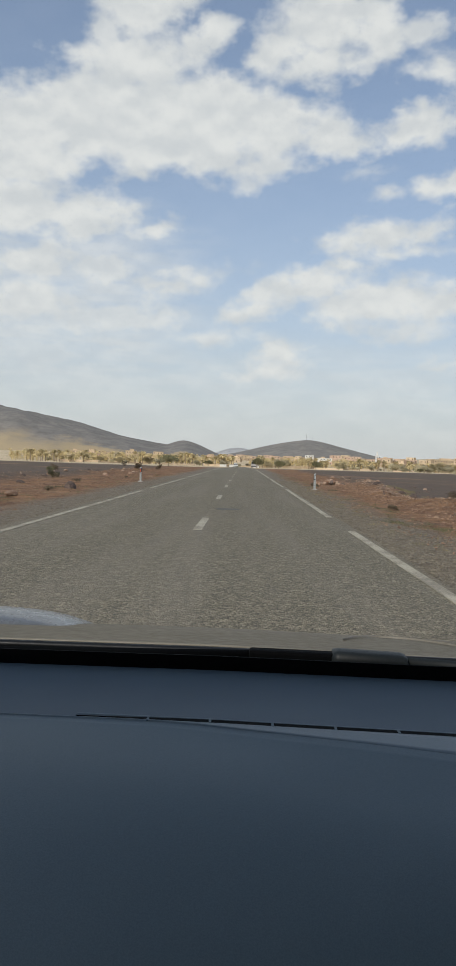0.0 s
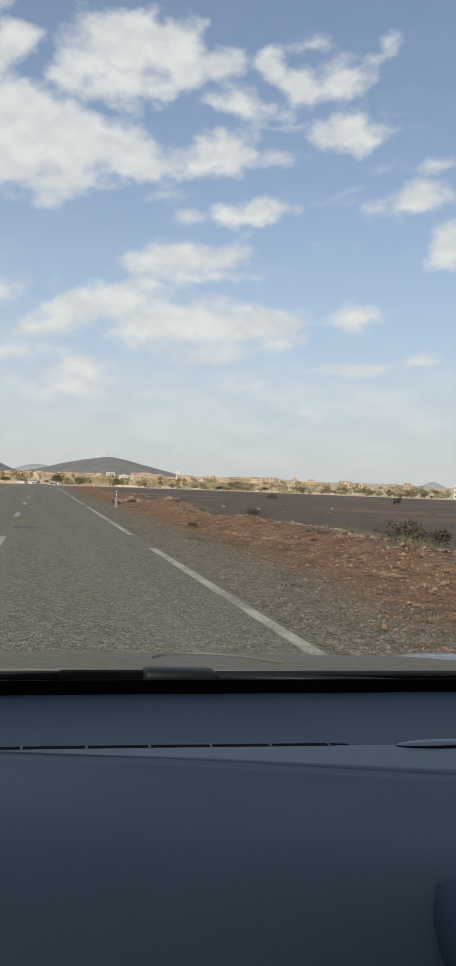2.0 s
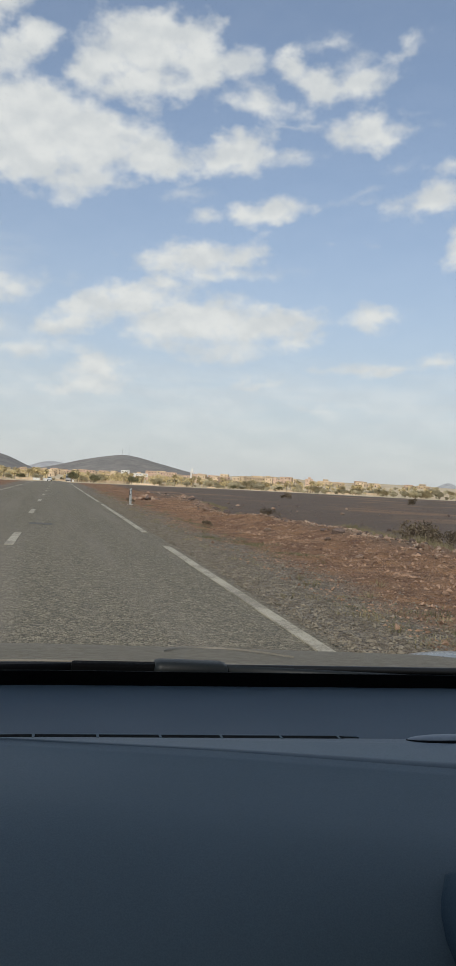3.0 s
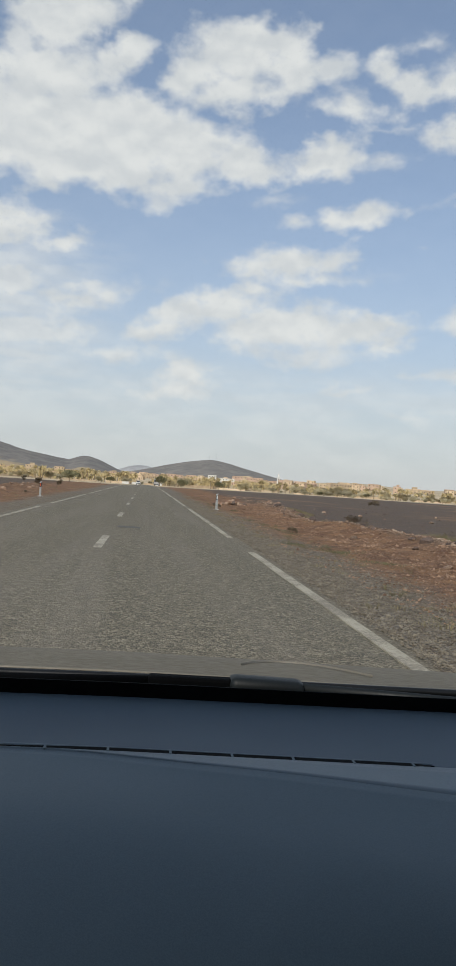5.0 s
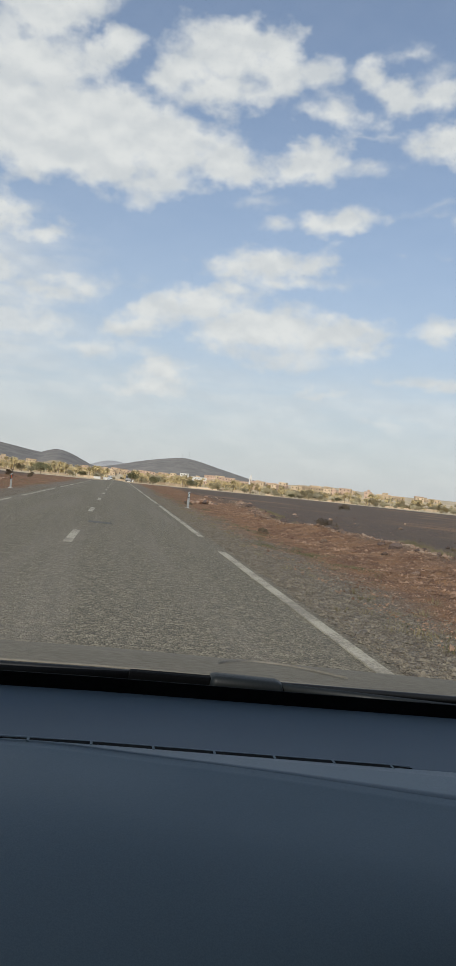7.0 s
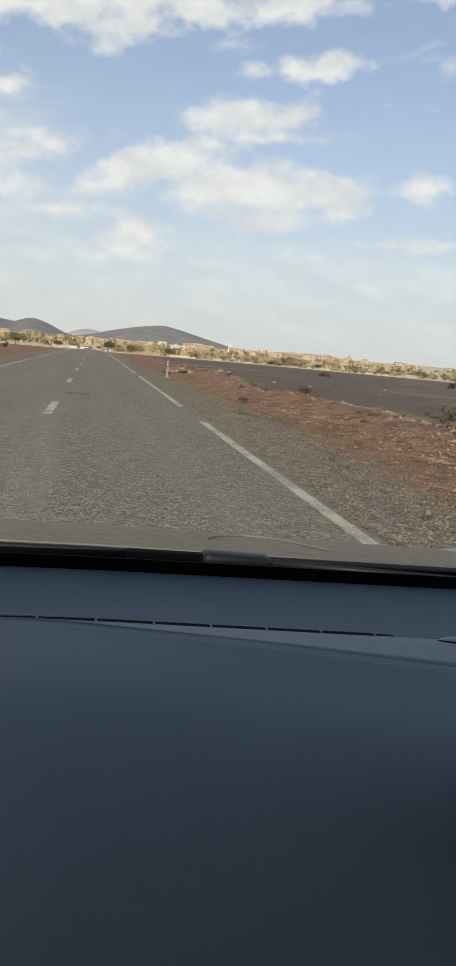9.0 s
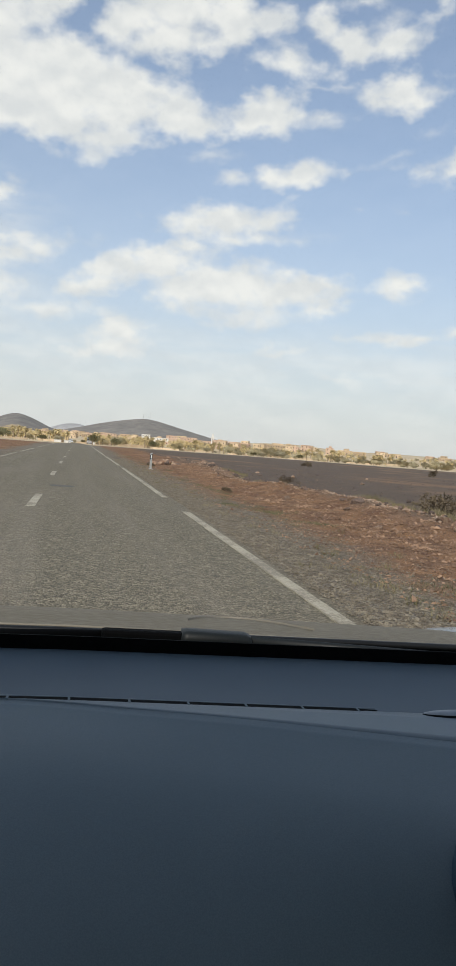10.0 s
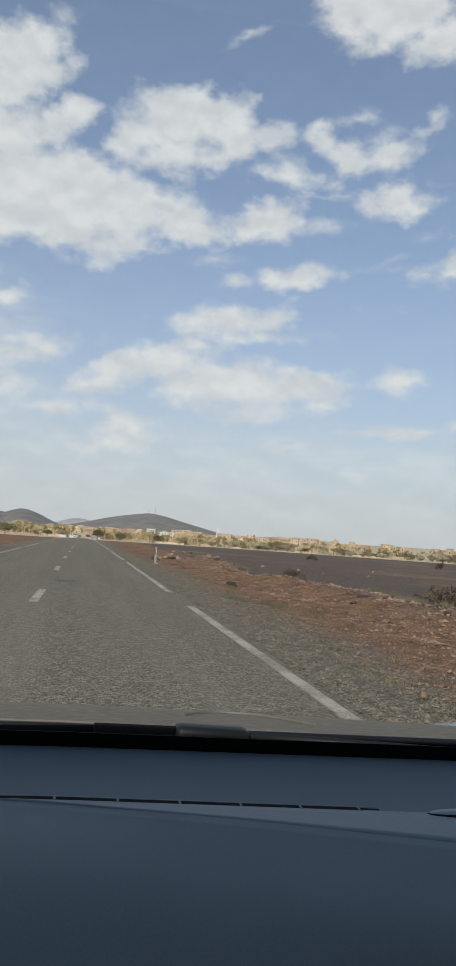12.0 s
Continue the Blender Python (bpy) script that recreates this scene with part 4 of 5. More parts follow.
def scatter(name, mat, count, where, size, seed, label):
    """Very many small broken stones as one mesh."""
    r = np.random.RandomState(seed)
    base = np.array([(1, 0, 0), (-0.5, 0.87, 0), (-0.5, -0.87, 0), (0.2, 0.1, 0.75), (-0.3, 0.3, 0.5), (0.3, -0.6, 0.45), (0, 0, -0.4)])
    tri = [(0, 3, 5), (0, 1, 3), (1, 4, 3), (1, 2, 4), (2, 5, 4), (5, 3, 4), (2, 0, 5), (0, 2, 6), (1, 0, 6), (2, 1, 6)]
    verts, faces = [], []
    for _ in range(count):
        x, y = where(r)
        s = r.uniform(*size) * (1.8 if r.rand() < 0.06 else 1.0)
        a = r.uniform(0, 6.283)
        c, d = math.cos(a), math.sin(a)
        z = ground_height(x, y) if abs(x - ROAD_MIDDLE) > 3.5 else road_z(x, y)
        n = len(verts)
        w = base * np.array([s * r.uniform(0.6, 1.3), s * r.uniform(0.5, 1.0), s * r.uniform(0.5, 1.1)]) * (1 + 0.3 * r.uniform(-1, 1, (7, 1)))
        for px, py, pz in w:
            verts.append((x + c * px - d * py, y + d * px + c * py, z + pz + s * 0.1))
        faces += [(n + i, n + j, n + k) for i, j, k in tri]
    me = bpy.data.meshes.new(name)
    me.from_pydata(verts, [], faces)
    me.materials.append(M[mat])
    return tagged(new(name, me), label, "gravel", kind="stuff")


def along(r, near, far):
    """More stones close by than far off."""
    return near + (far - near) * r.rand() ** 1.9


def on_shoulder(r):
    y = along(r, 4, 60)
    side = 1 if r.rand() < 0.75 else -1
    return ROAD_MIDDLE + side * (3.36 + abs(r.normal(0.45, 0.95))), y


def on_bank(r):
    y = along(r, 5, 80)
    if r.rand() < 0.72:
        return r.uniform(3.3, berm_line(y, 1) + 0.8), y
    return r.uniform(berm_line(y, -1) - 1.5, -5.6), y


def on_slope(r):
    y = along(r, 7, 70)
    if r.rand() < 0.75:
        return r.uniform(5.4, berm_line(y, 1) + 1.0), y
    return r.uniform(berm_line(y, -1) - 1.5, -7.5), y


def on_plain(r):
    y = along(r, 6, 110)
    return berm_line(y, 1) + 0.5 + 30 * r.rand() ** 1.5, y


def on_ridge(r):
    """Along the crest where the bulldozed bank meets the plain."""
    y = along(r, 9, 75)
    if r.rand() < 0.8:
        return berm_line(y, 1) + r.normal(0.15, 0.22), y
    return berm_line(y, -1) + r.normal(0.3, 0.5), y


scatter("gravel", "pebble", 38000, on_shoulder, (0.006, 0.023), 1, "loose grey and brown gravel on the road shoulder")
scatter("gravel", "red_pebble", 24000, on_bank, (0.007, 0.032), 2, "crumbled red earth and stones on the bank")
scatter("gravel", "red_pebble", 9000, on_slope, (0.018, 0.055), 4, "larger red clods strewn over the bank")
scatter("gravel", "ridge_stone", 2600, on_ridge, (0.025, 0.075), 6, "broken ochre stones along the crest of the bank")
scatter("gravel", "dark_rock", 5000, on_plain, (0.02, 0.07), 3, "dark broken stones strewn over the plain")


def make_grass():
    """Sparse dry tufts along the shoulder."""
    r = random.Random(5)
    verts, faces = [], []
    for _ in range(520):
        y = 5 + 85 * r.random() ** 1.5
        if r.random() < 0.45:
            x = r.choice((3.4, 4.0, 4.6)) + r.gauss(0, 0.35)
        else:
            x = -6.3 - abs(r.gauss(0, 2.2))
        z = ground_height(x, y)
        size = r.uniform(0.03, 0.10)
        for _ in range(r.randint(14, 34)):
            a, spread = r.uniform(0, 6.28), r.uniform(0.02, 0.16)
            bx, by = x + math.cos(a) * spread, y + math.sin(a) * spread
            lean = r.uniform(0.2, 0.9) * size
            n = len(verts)
            w = 0.004
            verts += [(bx - w * math.sin(a), by + w * math.cos(a), z), (bx + w * math.sin(a), by - w * math.cos(a), z),
                      (bx + math.cos(a) * lean, by + math.sin(a) * lean, z + size * r.uniform(0.6, 1.2))]
            faces.append((n, n + 1, n + 2))
    me = bpy.data.meshes.new("grass")
    me.from_pydata(verts, [], faces)
    me.materials.append(M["grass"])
    tagged(new("grass", me), "sparse dry grass tufts on stony ground", "grass", kind="stuff")


make_grass()


def make_weeds():
    """Low green-grey weeds in loose mats where the shoulder meets the red earth."""
    r = random.Random(23)
    verts, faces = [], []
    mats = [(3.5 + 1.7 * r.random(), 6.5 + 42 * r.random() ** 1.4) for _ in range(15)]
    mats += [(-7.0 - 3.0 * r.random(), 16 + 30 * r.random()) for _ in range(10)]
    for cx, cy in mats:
        wide, long = r.uniform(0.10, 0.26), r.uniform(0.25, 0.75)
        tall = r.uniform(0.02, 0.055)
        for _ in range(int(700 * wide * long / 0.2) + 60):
            x, y = cx + r.gauss(0, wide), cy + r.gauss(0, long)
            z = ground_height(x, y)
            a, h = r.uniform(0, 6.28), tall * r.uniform(0.4, 1.6)
            lean, n, w = h * r.uniform(0.2, 1.3), len(verts), r.uniform(0.003, 0.007)
            verts += [(x - w * math.sin(a), y + w * math.cos(a), z - 0.005), (x + w * math.sin(a), y - w * math.cos(a), z - 0.005),
                      (x + math.cos(a) * lean, y + math.sin(a) * lean, z + h)]
            faces.append((n, n + 1, n + 2))
    me = bpy.data.meshes.new("weeds")
    me.from_pydata(verts, [], faces)
    me.materials.append(M["weed"])
    tagged(new("weeds", me), "low grey-green weeds on the gravel shoulder", "weeds", kind="stuff")


make_weeds()


def make_straw():
    """Pale dry straw standing in patches behind the bank."""
    r = random.Random(15)
    verts, faces = [], []
    for _ in range(70):
        y = r.choice((17.5, 21.5, 24.0, 36.0, 47.0)) + r.gauss(0, 0.8)
        x = berm_line(y, 1) + 0.9 + r.gauss(0, 0.3)
        z = ground_height(x, y)
        size = r.uniform(0.10, 0.24)
        for _ in range(60):
            a, spread = r.uniform(0, 6.28), r.uniform(0.02, 0.25)
            bx, by = x + math.cos(a) * spread, y + math.sin(a) * spread
            lean = r.uniform(0.1, 0.7) * size
            n = len(verts)
            w = 0.005
            verts += [(bx - w, by, z), (bx + w, by, z), (bx + math.cos(a) * lean, by + math.sin(a) * lean, z + size * r.uniform(0.6, 1.2))]
            faces.append((n, n + 1, n + 2))
    me = bpy.data.meshes.new("dry_straw")
    me.from_pydata(verts, [], faces)
    me.materials.append(M["grass"])
    tagged(new("dry_straw", me), "pale dry straw in patches behind the bank", "grass", kind="stuff")


make_straw()


def leafy(r, clumps, leaves, leaf):
    """Small leaves in uneven clumps; clumps are (centre, radius)."""
    bm = bmesh.new()
    for c, rad in clumps:
        for _ in range(leaves):
            d = Vector((r.gauss(0, 1), r.gauss(0, 1), r.gauss(0, 0.8)))
            d = d.normalized() * rad * (0.35 + 0.65 * r.random() ** 0.5)
            p = Vector(c) + d
            u = Vector((r.gauss(0, 1), r.gauss(0, 1), r.gauss(0, 1))).normalized()
            w = u.orthogonal().normalized()
            s = leaf * r.uniform(0.6, 1.5)
            q = [bm.verts.new(p + u * s), bm.verts.new(p + w * s * 0.5), bm.verts.new(p - u * s), bm.verts.new(p - w * s * 0.5)]
            bm.faces.new(q)
    return bm


def make_shrub(seed, mat, label, width, height, leaf, tall=False):
    """A desert shrub, or a small flat-topped thorn tree."""
    r = random.Random(seed)
    shrub = new("thorn_tree" if tall else "shrub")
    tagged(shrub, label, "tree" if tall else "shrub", "desert scrub")
    bm = bmesh.new()
    clumps = []
    lift = 0.38 * height if tall else 0.08 * height
    if tall:
        tube(bm, (0, 0, -0.2), (0.05 * width, 0, lift), 0.05 * height, 0.032 * height, 7)
    for i in range(11 if tall else 8):
        a, d = r.uniform(0, 6.28), r.uniform(0.1, 0.5) * width
        z = lift + (height - lift) * r.uniform(0.25, 0.85) * (1 - 0.5 * (d / width))
        tip = Vector((math.cos(a) * d, math.sin(a) * d, z))
        tube(bm, (0.05 * width * tall, 0, lift * 0.9 - 0.05), tip, 0.014 * height, 0.004 * height, 5)
        clumps.append((tip, width * r.uniform(0.13, 0.24)))
    part("branches", bm, "bark", shrub)
    part("crown", leafy(r, clumps, 130, leaf), mat, shrub)
    return shrub


def place(proto, spots, size=(0.8, 1.25)):
    """The thing at the first spot, copies of it at the others."""
    for i, (x, y) in enumerate(spots):
        s = rng.uniform(*size)
        m = Matrix.Translation((x, y, ground_height(x, y) - 0.02)) @ Matrix.Rotation(rng.uniform(0, 6.28), 4, "Z")
        ob = proto if i == 0 else copy_thing(proto, m)
        ob.matrix_world = m @ Matrix.Diagonal((s, s, s * rng.uniform(0.85, 1.15), 1))


def at(az, d):
    return d * math.tan(radians(az)), d


place(make_shrub(1, "scrub", "grey-green desert shrub on stony ground", 1.5, 0.9, 0.05),
      [(-14.5, 62.0), (-13.0, 41.0), (-12.0, 52.0), (-15.0, 34.0)], (0.45, 0.8))
place(make_shrub(6, "dry_scrub", "brownish thorny shrub behind the red bank", 1.3, 0.85, 0.035),
      [(9.35, 19.6), (10.4, 20.6), (9.9, 37.5)], (0.75, 1.0))
place(make_shrub(2, "dry_scrub", "small brown dried shrub beside the road", 0.8, 0.5, 0.03),
      [(-7.8, 33.0), (5.0, 27.0), (-9.5, 47.0), (-8.5, 60.0), (4.6, 52.0), (13.5, 31.0)], (0.35, 0.65))
place(make_shrub(3, "scrub", "dark thorn tree standing past the plain", 6.5, 4.6, 0.22, True),
      [at(2.5, 262), at(5.1, 275), at(-5.2, 240), at(1.0, 330), at(-2.4, 420), at(12.2, 480), at(15.4, 500)], (0.5, 0.8))
place(make_shrub(4, "oasis", "dusty olive-green bush at the edge of the village", 7.0, 4.4, 0.3),
      [at(rng.uniform(6.5, 29), rng.uniform(480, 1000)) for _ in range(160)] + [at(rng.uniform(-14, 4), rng.uniform(560, 700)) for _ in range(22)], (0.5, 1.5))
place(make_shrub(5, "dry_scrub", "brown thorn bush on the dark plain", 1.7, 1.3, 0.07),
      [at(rng.uniform(9, 28), rng.uniform(80, 160)) for _ in range(3)] + [at(rng.uniform(-14, -5), rng.uniform(70, 150)) for _ in range(5)], (0.3, 0.7))


def make_marker_post(reflector, label):
    """A white guide post with a slanting black band and a reflector."""
    post = new("marker_post")
    tagged(post, label, "marker post", "roadside marker posts")
    bm = bmesh.new()
    box(bm, (-0.06, -0.05, -0.15), (0.06, 0.05, 0.86), 0.018)
    for v in bm.verts:
        if v.co.z > 0.5:
            v.co.z += v.co.x * 0.45
    part("shaft", bm, "post_white", post, "", True)
    bm = bmesh.new()
    box(bm, (-0.0635, -0.0535, 0.54), (0.0635, 0.0535, 0.80), 0.018)
    for v in bm.verts:
        v.co.z += v.co.x * 0.45
    band = part("black_band", bm, "post_black", post, "slanting black band", True)
    bm = bmesh.new()
    box(bm, (-0.026, -0.060, 0.58), (0.026, -0.052, 0.76), 0.003)
    part("reflector", bm, reflector, band, "small flat reflector")
    bm = bmesh.new()
    box(bm, (-0.15, -0.13, -0.16), (0.15, 0.13, 0.02), 0.02)
    part("footing", bm, "concrete", post, "pale concrete footing")
    return post


for x, y, kind, label in ((3.9, 44.0, "reflector", "white marker post with black band beside the gravel shoulder"),
                          (-6.2, 50.0, "reflector_red", "white marker post with a red reflector on the verge")):
    ob = make_marker_post(kind, label)
    ob.matrix_world = pose(x, y, ground_height(x, y) + 0.02, 0.8, -0.6, 4)


# a heap of red stones beside the far post
for _ in range(26):
    a, d = rng.uniform(0, 6.28), abs(rng.gauss(0, 0.45))
    x, y = 6.4 + math.cos(a) * d * 1.3, 58 + math.sin(a) * d
    ob = put_rock(x, y, rng.uniform(0.12, 0.26), rng.random() < 0.3, "red-brown stone heaped beside the verge")
    ob.location.z += max(0, 0.55 - d * 0.9) * rng.random()


def join_far_rocks(keep):
    """The nearest stones stay apart; those too far off to tell apart become one heap of stuff."""
    rocks = sorted((o for o in scene.objects if o.name.split(".")[0] == "rock"), key=lambda o: o.location.y)
    for dark in (False, True):
        verts, faces = [], []
        for ob in rocks[keep:]:
            if (ob.data in DARK_ROCKS) != dark:
                continue
            n = len(verts)
            verts += [ob.matrix_basis @ v.co for v in ob.data.vertices]
            faces += [[n + i for i in f.vertices] for f in ob.data.polygons]
        me = bpy.data.meshes.new("stones")
        me.from_pydata(verts, [], faces)
        me.materials.append(M["dark_rock" if dark else "rock"])
        tagged(new("stones", me), "scattered " + ("dark" if dark else "ochre") + " stones on the far verge", "stones", kind="stuff")
    for ob in rocks[keep:]:
        bpy.data.objects.remove(ob)


join_far_rocks(290)


# ---------------------------------------------------------------- vehicles far down the road
def make_vehicle(name, label, category, length, width, height, cab, paint, cargo=None):
    """A car or lorry with its nose to the camera, built round its base."""
    v = new(name)
    tagged(v, label, category)
    bm = bmesh.new()
    box(bm, (-width / 2, -length / 2, 0.28), (width / 2, length / 2, height * 0.56), 0.12)
    part("body", bm, paint, v, "", True)
    bm = bmesh.new()
    box(bm, (-width * 0.43, -length * 0.5 + cab[0], height * 0.52), (width * 0.43, -length * 0.5 + cab[1], height), 0.16)
    for q in bm.verts:
        if q.co.z > height * 0.75:
            q.co.x *= 0.88
            q.co.y += 0.25 if q.co.y < 0 else -0.2
    cabin = part("cabin", bm, paint, v, "", True)
    bm = bmesh.new()
    front = -length * 0.5 + cab[0]
    box(bm, (-width * 0.37, front - 0.02 + 0.06, height * 0.62), (width * 0.37, front + 0.14, height * 0.92), 0.02)
    part("windscreen", bm, "post_black", cabin, "dark windscreen")
    if cargo:
        bm = bmesh.new()
        box(bm, (-width * 0.52, -length * 0.5 + cab[1] + 0.15, height * 0.45), (width * 0.52, length / 2 + 0.1, cargo), 0.08)
        part("load", bm, "truck_grey", v, "grey covered load")
    bm = bmesh.new()
    box(bm, (-width * 0.48, -length / 2 - 0.06, 0.3), (width * 0.48, -length / 2 + 0.05, 0.55), 0.04)
    part("bumper", bm, "post_black", v)
    for s in (-1, 1):
        bm = bmesh.new()
        tube(bm, (s * width * 0.36, -length / 2 - 0.03, height * 0.43), (s * width * 0.36, -length / 2 + 0.05, height * 0.43), 0.1, 0.1, 12)
        part("headlight", bm, "reflector", v)
        for y in (-length * 0.31, length * 0.3):
            bm = bmesh.new()
            tube(bm, (s * (width / 2 - 0.2), y, 0.32), (s * (width / 2 + 0.01), y, 0.32), 0.32, 0.32, 16)
            wheel = part("wheel", bm, "rubber", v)
            bm = bmesh.new()
            tube(bm, (s * (width / 2), y, 0.32), (s * (width / 2 + 0.02), y, 0.32), 0.18, 0.16, 12)
            part("rim", bm, "chrome", wheel)
    return v


x, y = -2.7, 318.0
make_vehicle("car", "small white car facing along the far road", "car", 4.0, 1.7, 1.5, (0.9, 3.5), "car_white").matrix_world = pose(x, y, road_z(x, y) + 0.01)
x, y = 4.9, 350.0
make_vehicle("lorry", "grey loaded lorry standing on the far roadside", "lorry", 6.5, 2.2, 2.5, (0.1, 1.9), "truck_grey", 3.0).matrix_world = pose(x, y, ground_height(x, y) + 0.02, 0, 0, -6)

# whitewashed parapets where the road crosses a culvert before the village
for x in (-9.5, -4.9, 6.2):
    y = 395.0
    wall = new("parapet")
    tagged(wall, "low whitewashed roadside parapet wall", "parapet", "culvert parapets")
    bm = bmesh.new()
    box(bm, (-1.6, -0.25, -0.6), (1.6, 0.25, 1.1), 0.05)
    part("wall", bm, "white_wall", wall)
    bm = bmesh.new()
    box(bm, (-1.7, -0.32, 1.1), (1.7, 0.32, 1.25), 0.03)
    part("coping", bm, "concrete", wall)
    wall.matrix_world = pose(x, y, ground_height(x, y))


# ---------------------------------------------------------------- palm grove
def make_palm(seed, height, label):
    r = random.Random(seed)
    palm = new("palm_tree")
    tagged(palm, label, "palm tree", "palms before the village")
    bm = bmesh.new()
    bend = r.uniform(-0.6, 0.6)
    last = Vector((0, 0, -0.4))
    for i in range(1, 6):
        p = Vector((bend * (i / 5) ** 2, 0, height * i / 5))
        tube(bm, last, p, 0.28 - 0.02 * i, 0.26 - 0.02 * i, 7)
        last = p
    part("trunk", bm, "bark", palm)
    bm = bmesh.new()
    for i in range(26):
        a, rise = r.uniform(0, 6.28), r.uniform(-0.5, 1.1)
        length = r.uniform(2.0, 3.0)
        d = Vector((math.cos(a), math.sin(a), 0))
        side = Vector((-math.sin(a), math.cos(a), 0))
        p, rows = last.copy(), []
        for j in range(6):
            t = j / 5
            w = 0.42 * math.sin(math.pi * (0.12 + 0.86 * t))
            rows.append([bm.verts.new(p + side * w - Vector((0, 0, w * 0.5))), bm.verts.new(p), bm.verts.new(p - side * w - Vector((0, 0, w * 0.5)))])
            p = p + (d * math.cos(rise) + Vector((0, 0, math.sin(rise)))) * (length / 5)
            rise -= 0.42
        for u, v in zip(rows, rows[1:]):
            bm.faces.new([u[0], u[1], v[1], v[0]])
            bm.faces.new([u[1], u[2], v[2], v[1]])
    part("crown", bm, "palm", palm)
    return palm


palms = [make_palm(s, h, l) for s, h, l in ((1, 6.5, "dusty tall date palm in a grove"), (2, 4.8, "dusty date palm in a grove"),
                                            (3, 3.2, "short bushy date palm in a grove"))]
for i in range(300):
    az = rng.uniform(-15, 9.5) if rng.random() < 0.84 else rng.uniform(9.5, 22)
    x, y = at(az, rng.uniform(600, 840))
    if abs(x + 1) < 7:
        x += 14
    p = palms[i % 3]
    m = Matrix.Translation((x, y, ground_height(x, y) - 0.1)) @ Matrix.Rotation(rng.uniform(0, 6.28), 4, "Z")
    ob = p if i < 3 else copy_thing(p, m)
    s = rng.uniform(0.9, 1.4)
    ob.matrix_world = m @ Matrix.Diagonal((s, s, s, 1))


def make_grove():
    """The depth of the grove behind the palms that can be told apart: trunks and fronds past counting."""
    r = random.Random(12)
    verts, faces = [], []
    for _ in range(620):
        az = r.uniform(-16, 9.0) if r.random() < 0.85 else r.uniform(9, 26)
        x, y = at(az, r.uniform(660, 900))
        if abs(x + 1) < 8:
            continue
        z0 = ground_height(x, y)
        h = r.uniform(2.0, 7.5)
        n = len(verts)
        verts += [(x - 0.25, y, z0 - 0.3), (x + 0.25, y, z0 - 0.3), (x + 0.2, y, z0 + h), (x - 0.2, y, z0 + h), (x, y + 0.25, z0 - 0.3), (x, y + 0.2, z0 + h)]
        faces += [(n, n + 1, n + 2, n + 3), (n + 1, n + 4, n + 5, n + 2), (n + 4, n, n + 3, n + 5)]
        for _ in range(16):
            a, rise, length = r.uniform(0, 6.28), r.uniform(-0.6, 1.0), r.uniform(1.8, 3.2)
            dx, dy = math.cos(a), math.sin(a)
            w = 0.45
            m1 = (x + dx * length * 0.55, y + dy * length * 0.55, z0 + h + length * 0.55 * math.sin(rise))
            m2 = (x + dx * length, y + dy * length, m1[2] + length * 0.45 * math.sin(rise - 1.0))
            n = len(verts)
            verts += [(x, y, z0 + h), (m1[0] - dy * w, m1[1] + dx * w, m1[2] - 0.2), (m1[0] + dy * w, m1[1] - dx * w, m1[2] - 0.2), m1, m2]
            faces += [(n, n + 3, n + 1), (n, n + 2, n + 3), (n + 3, n + 4, n + 1), (n + 3, n + 2, n + 4)]
    me = bpy.data.meshes.new("palm_grove")
    me.from_pydata(verts, [], faces)
    me.materials.append(M["palm"])
    tagged(new("palm_grove", me), "dense dusty yellow-green palm grove before the village", "palm grove", kind="stuff")


make_grove()


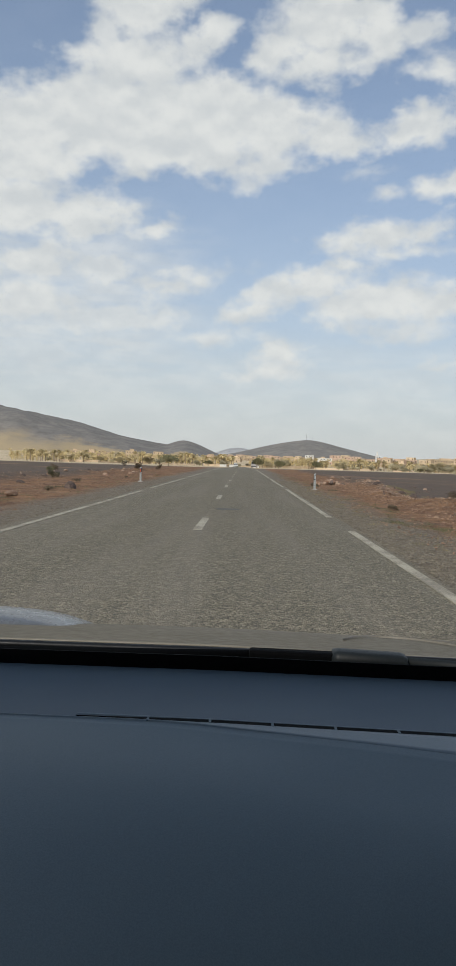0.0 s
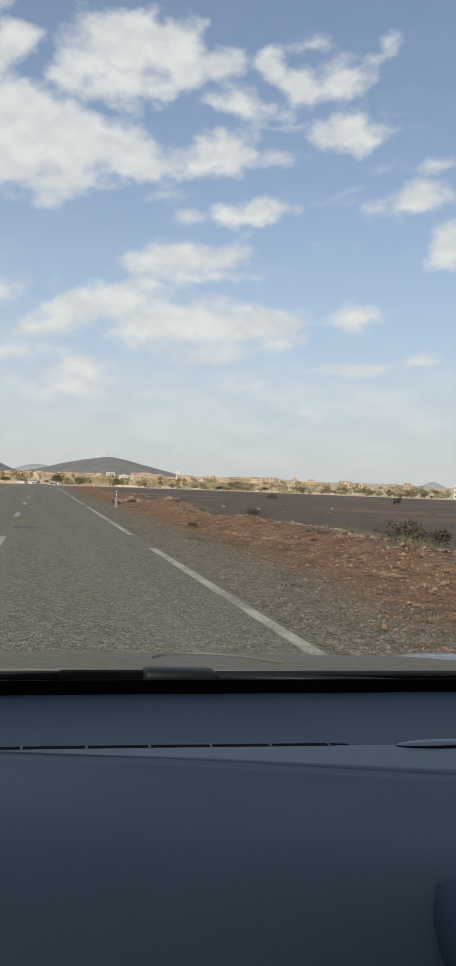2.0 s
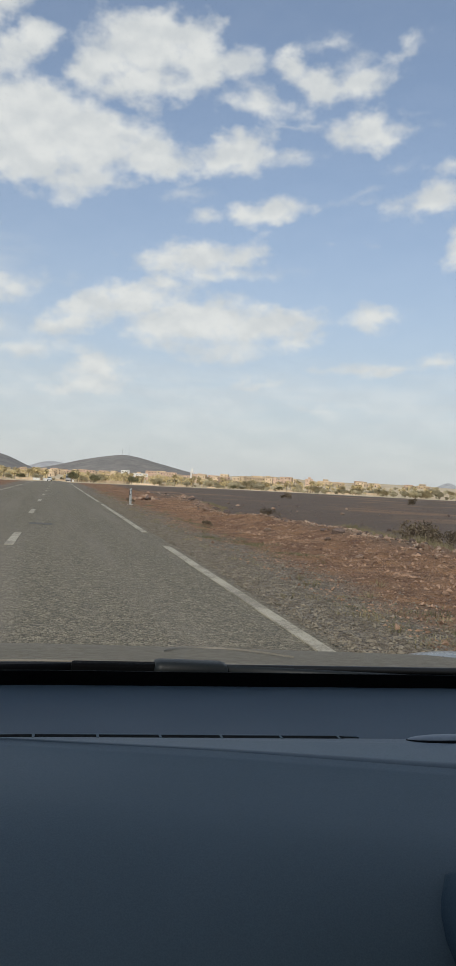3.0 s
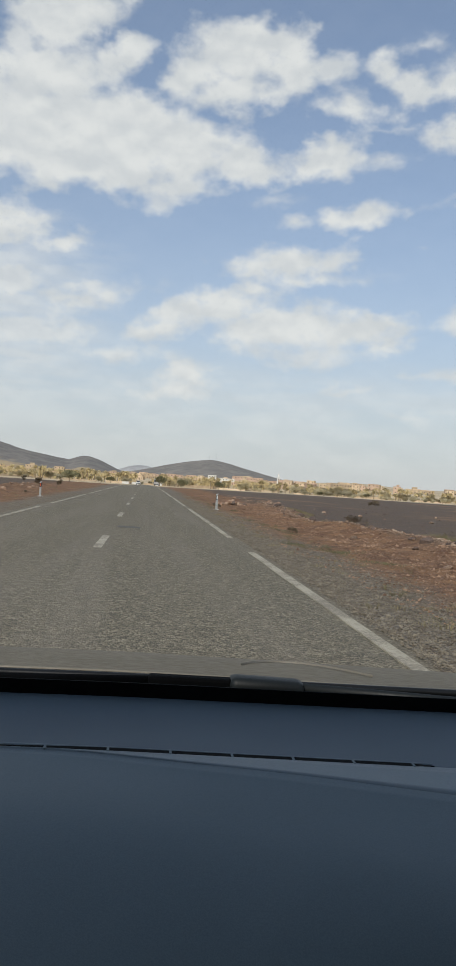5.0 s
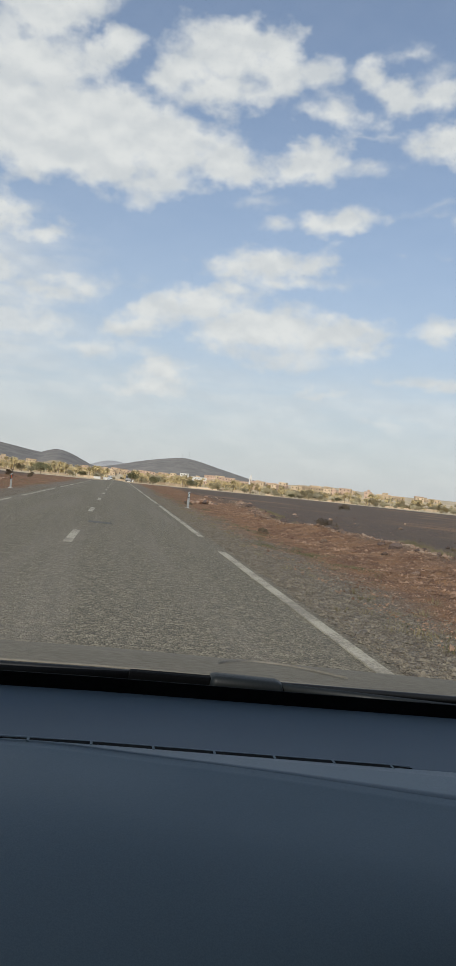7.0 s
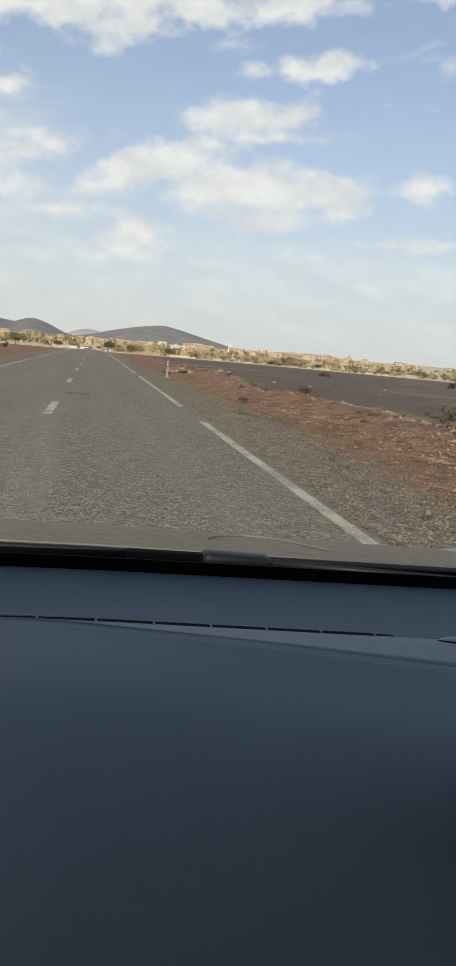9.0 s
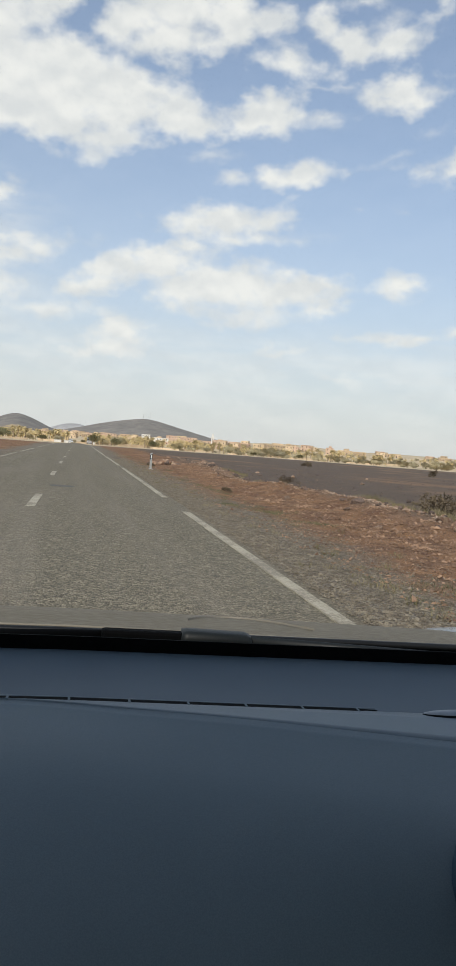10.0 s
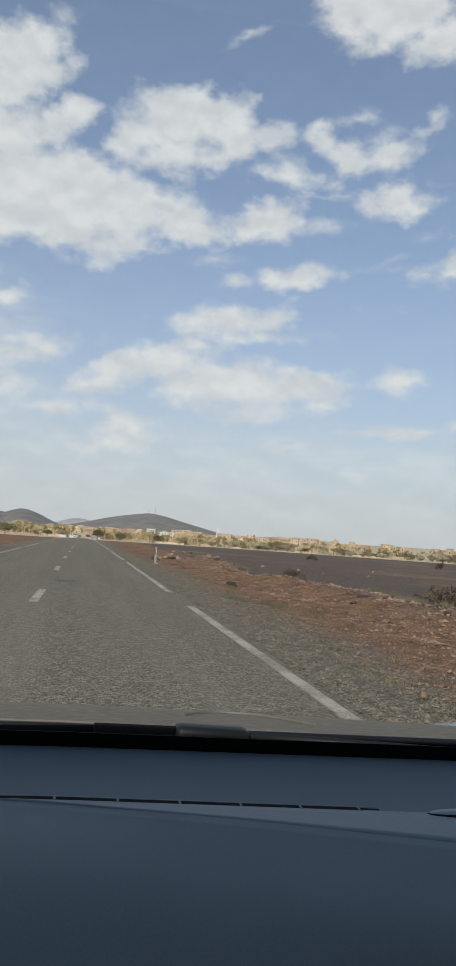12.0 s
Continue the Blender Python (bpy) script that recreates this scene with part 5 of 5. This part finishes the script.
# ---------------------------------------------------------------- village
def make_house(seed, w, d, h, wall_mat, label, storeys=1, tower=False):
    """A flat-roofed earthen house: walls, parapet, door and windows as pieces."""
    r = random.Random(seed)
    house = new("house")
    tagged(house, label, "house", "village houses")
    bm = bmesh.new()
    box(bm, (-w / 2, -d / 2, -2.5), (w / 2, d / 2, h), 0.06)
    part("wall", bm, wall_mat, house)
    bm = bmesh.new()
    for lo, hi in (((-w / 2 - 0.1, -d / 2 - 0.1, h), (w / 2 + 0.1, -d / 2 + 0.2, h + 0.5)), ((-w / 2 - 0.1, d / 2 - 0.2, h), (w / 2 + 0.1, d / 2 + 0.1, h + 0.5)),
                   ((-w / 2 - 0.1, -d / 2 + 0.2, h), (-w / 2 + 0.2, d / 2 - 0.2, h + 0.5)), ((w / 2 - 0.2, -d / 2 + 0.2, h), (w / 2 + 0.1, d / 2 - 0.2, h + 0.5))):
        box(bm, lo, hi)
    part("parapet", bm, wall_mat, house)
    if tower:
        bm = bmesh.new()
        box(bm, (-w * 0.12, -d * 0.2, h), (w * 0.28, d * 0.3, h + 2.6), 0.05)
        part("roof_room", bm, wall_mat, house)
    n = max(2, int(w / 3.2))
    for s in range(storeys):
        for i in range(n):
            x = -w / 2 + (i + 0.5) * w / n + r.uniform(-0.3, 0.3)
            z = h / storeys * (s + 0.42)
            if s == 0 and i == n // 2:
                bm = bmesh.new()
                box(bm, (x - 0.55, -d / 2 - 0.04, 0), (x + 0.55, -d / 2 + 0.1, 2.1))
                part("door", bm, "opening", house, "dark door")
                continue
            bm = bmesh.new()
            box(bm, (x - 0.5, -d / 2 - 0.03, z), (x + 0.5, -d / 2 + 0.1, z + 1.2))
            window = part("window", bm, "opening", house, "dark window")
            bm = bmesh.new()
            box(bm, (x - 0.62, -d / 2 - 0.14, z - 0.12), (x + 0.62, -d / 2, z - 0.01))
            part("sill", bm, wall_mat, window)
    return house


def house_at(ob, az, d, turn=0.0, size=1.0):
    x, y = at(az, d)
    ob.matrix_world = pose(x, y, ground_height(x, y), 0, 0, turn - az * 0.6) @ Matrix.Diagonal((size, size, size, 1))
    return ob


# the buildings that stand out
house_at(make_house(1, 13, 10, 7.5, "mud", "two-storey ochre house above the palms", 2, True), -7.8, 1010, 8)
house_at(make_house(2, 12, 9, 7.0, "mud", "two-storey pale ochre house above the palms", 2), -5.9, 1040, -5)
house_at(make_house(3, 10, 9, 9.0, "white_wall", "tall whitewashed house with dark windows", 3), 4.6, 980, 0)
house_at(make_house(4, 19, 9, 6.0, "white_wall", "long white flat-roofed house", 2), 5.6, 985, 4)
house_at(make_house(5, 24, 14, 7.5, "mud", "large brown fortified house with a roof tower", 2, True), 13.6, 1000, 10)
house_at(make_house(6, 9, 9, 9.0, "pink_mud", "tall reddish earthen tower house", 2, True), 17.4, 960, -6)
house_at(make_house(7, 20, 12, 11.0, "white_wall", "three-storey pale building at the village edge", 3), 29.0, 620, -12)
house_at(make_house(8, 18, 10, 5.0, "pink_mud", "long low reddish house", 1), 15.0, 1060, 4)
house_at(make_house(9, 20, 9, 5.0, "mud", "long low brown house on the rise", 1), 19.3, 1050, 2)
house_at(make_house(10, 12, 9, 8.0, "pink_mud", "reddish two-storey house near the mosque", 2), 7.3, 1080, 5)

protos = [make_house(30 + i, w, d, h, mat, label, st, tw) for i, (w, d, h, mat, label, st, tw) in enumerate((
    (11, 9, 4.2, "mud", "low ochre mud-brick house", 1, False),
    (15, 10, 4.6, "mud", "wide ochre mud-brick house", 1, True),
    (9, 8, 6.6, "mud", "two-storey ochre mud-brick house", 2, False),
    (12, 9, 6.8, "pink_mud", "two-storey reddish mud-brick house", 2, False),
    (18, 9, 3.6, "pink_mud", "long low reddish mud-brick house", 1, False)))]
for i in range(130):
    pick = rng.random()
    az = rng.uniform(-3, 12) if pick < 0.66 else rng.uniform(12, 26) if pick < 0.88 else rng.uniform(-13, -4)
    d = rng.uniform(880, 1230) if az < 12 else rng.uniform(960, 1320)
    p = protos[i % 5]
    ob = p if i < 5 else copy_thing(p, Matrix())
    house_at(ob, az, d, rng.uniform(-20, 20), rng.uniform(0.9, 1.3) if az > 6 else rng.uniform(0.6, 0.95))


def make_minaret():
    tower = new("minaret")
    tagged(tower, "slim white square minaret above the village", "minaret")
    bm = bmesh.new()
    box(bm, (-1.9, -1.9, -2), (1.9, 1.9, 11.5), 0.05)
    shaft = part("shaft", bm, "white_wall", tower)
    bm = bmesh.new()
    box(bm, (-2.15, -2.15, 11.5), (2.15, 2.15, 12.2), 0.05)
    part("gallery", bm, "white_wall", tower)
    bm = bmesh.new()
    box(bm, (-1.0, -1.0, 12.2), (1.0, 1.0, 14.8), 0.05)
    part("lantern", bm, "white_wall", tower)
    bm = bmesh.new()
    bmesh.ops.create_uvsphere(bm, u_segments=12, v_segments=8, radius=0.9, matrix=Matrix.Translation((0, 0, 15.2)))
    part("dome", bm, "white_wall", tower, "", True)
    for z in (4.5, 8.5):
        bm = bmesh.new()
        box(bm, (-0.35, -1.95, z), (0.35, -1.8, z + 1.3))
        part("window", bm, "opening", shaft)
    return tower


house_at(make_minaret(), 9.24, 1000)

# field walls at the foot of the village
for i in range(14):
    az, d = -12 + i * 2.6 + rng.uniform(-0.8, 0.8), rng.uniform(560, 720)
    wall = new("field_wall")
    tagged(wall, "long low mud field wall", "wall", "field walls")
    w = rng.uniform(14, 34)
    bm = bmesh.new()
    box(bm, (-w / 2, -0.25, -1.5), (w / 2, 0.25, rng.uniform(1.2, 2.0)), 0.08)
    part("wall", bm, "mud", wall)
    house_at(wall, az, d, rng.uniform(-15, 15))


def make_mast(height):
    """A lattice radio mast."""
    mast = new("radio_mast")
    tagged(mast, "thin steel lattice radio mast on the hilltop", "radio mast", "masts on the hill")
    for a in (0, 2.094, 4.189):
        bm = bmesh.new()
        tube(bm, (1.2 * math.cos(a), 1.2 * math.sin(a), -3), (0.35 * math.cos(a), 0.35 * math.sin(a), height), 0.22, 0.16, 6)
        part("leg", bm, "steel", mast)
    for k in range(9):
        z = height * k / 9
        bm = bmesh.new()
        for a in (0, 2.094, 4.189):
            r = 1.2 - 0.85 * k / 9
            tube(bm, (r * math.cos(a), r * math.sin(a), z), (r * 0.9 * math.cos(a + 2.094), r * 0.9 * math.sin(a + 2.094), z + height / 9), 0.1, 0.1, 5)
        part("brace", bm, "steel", mast)
    return mast


for az, h in ((4.35, 24.0), (4.8, 27.0)):
    x, y = 3300 * math.tan(radians(az)), 3300.0
    hit = [o for o in scene.objects if o.name == "hill"][0]
    top = max(v.co.z for v in hit.data.vertices if abs(v.co.x - x) < 45 and abs(v.co.y - y) < 60)
    make_mast(h).matrix_world = pose(x, y, top - 1)
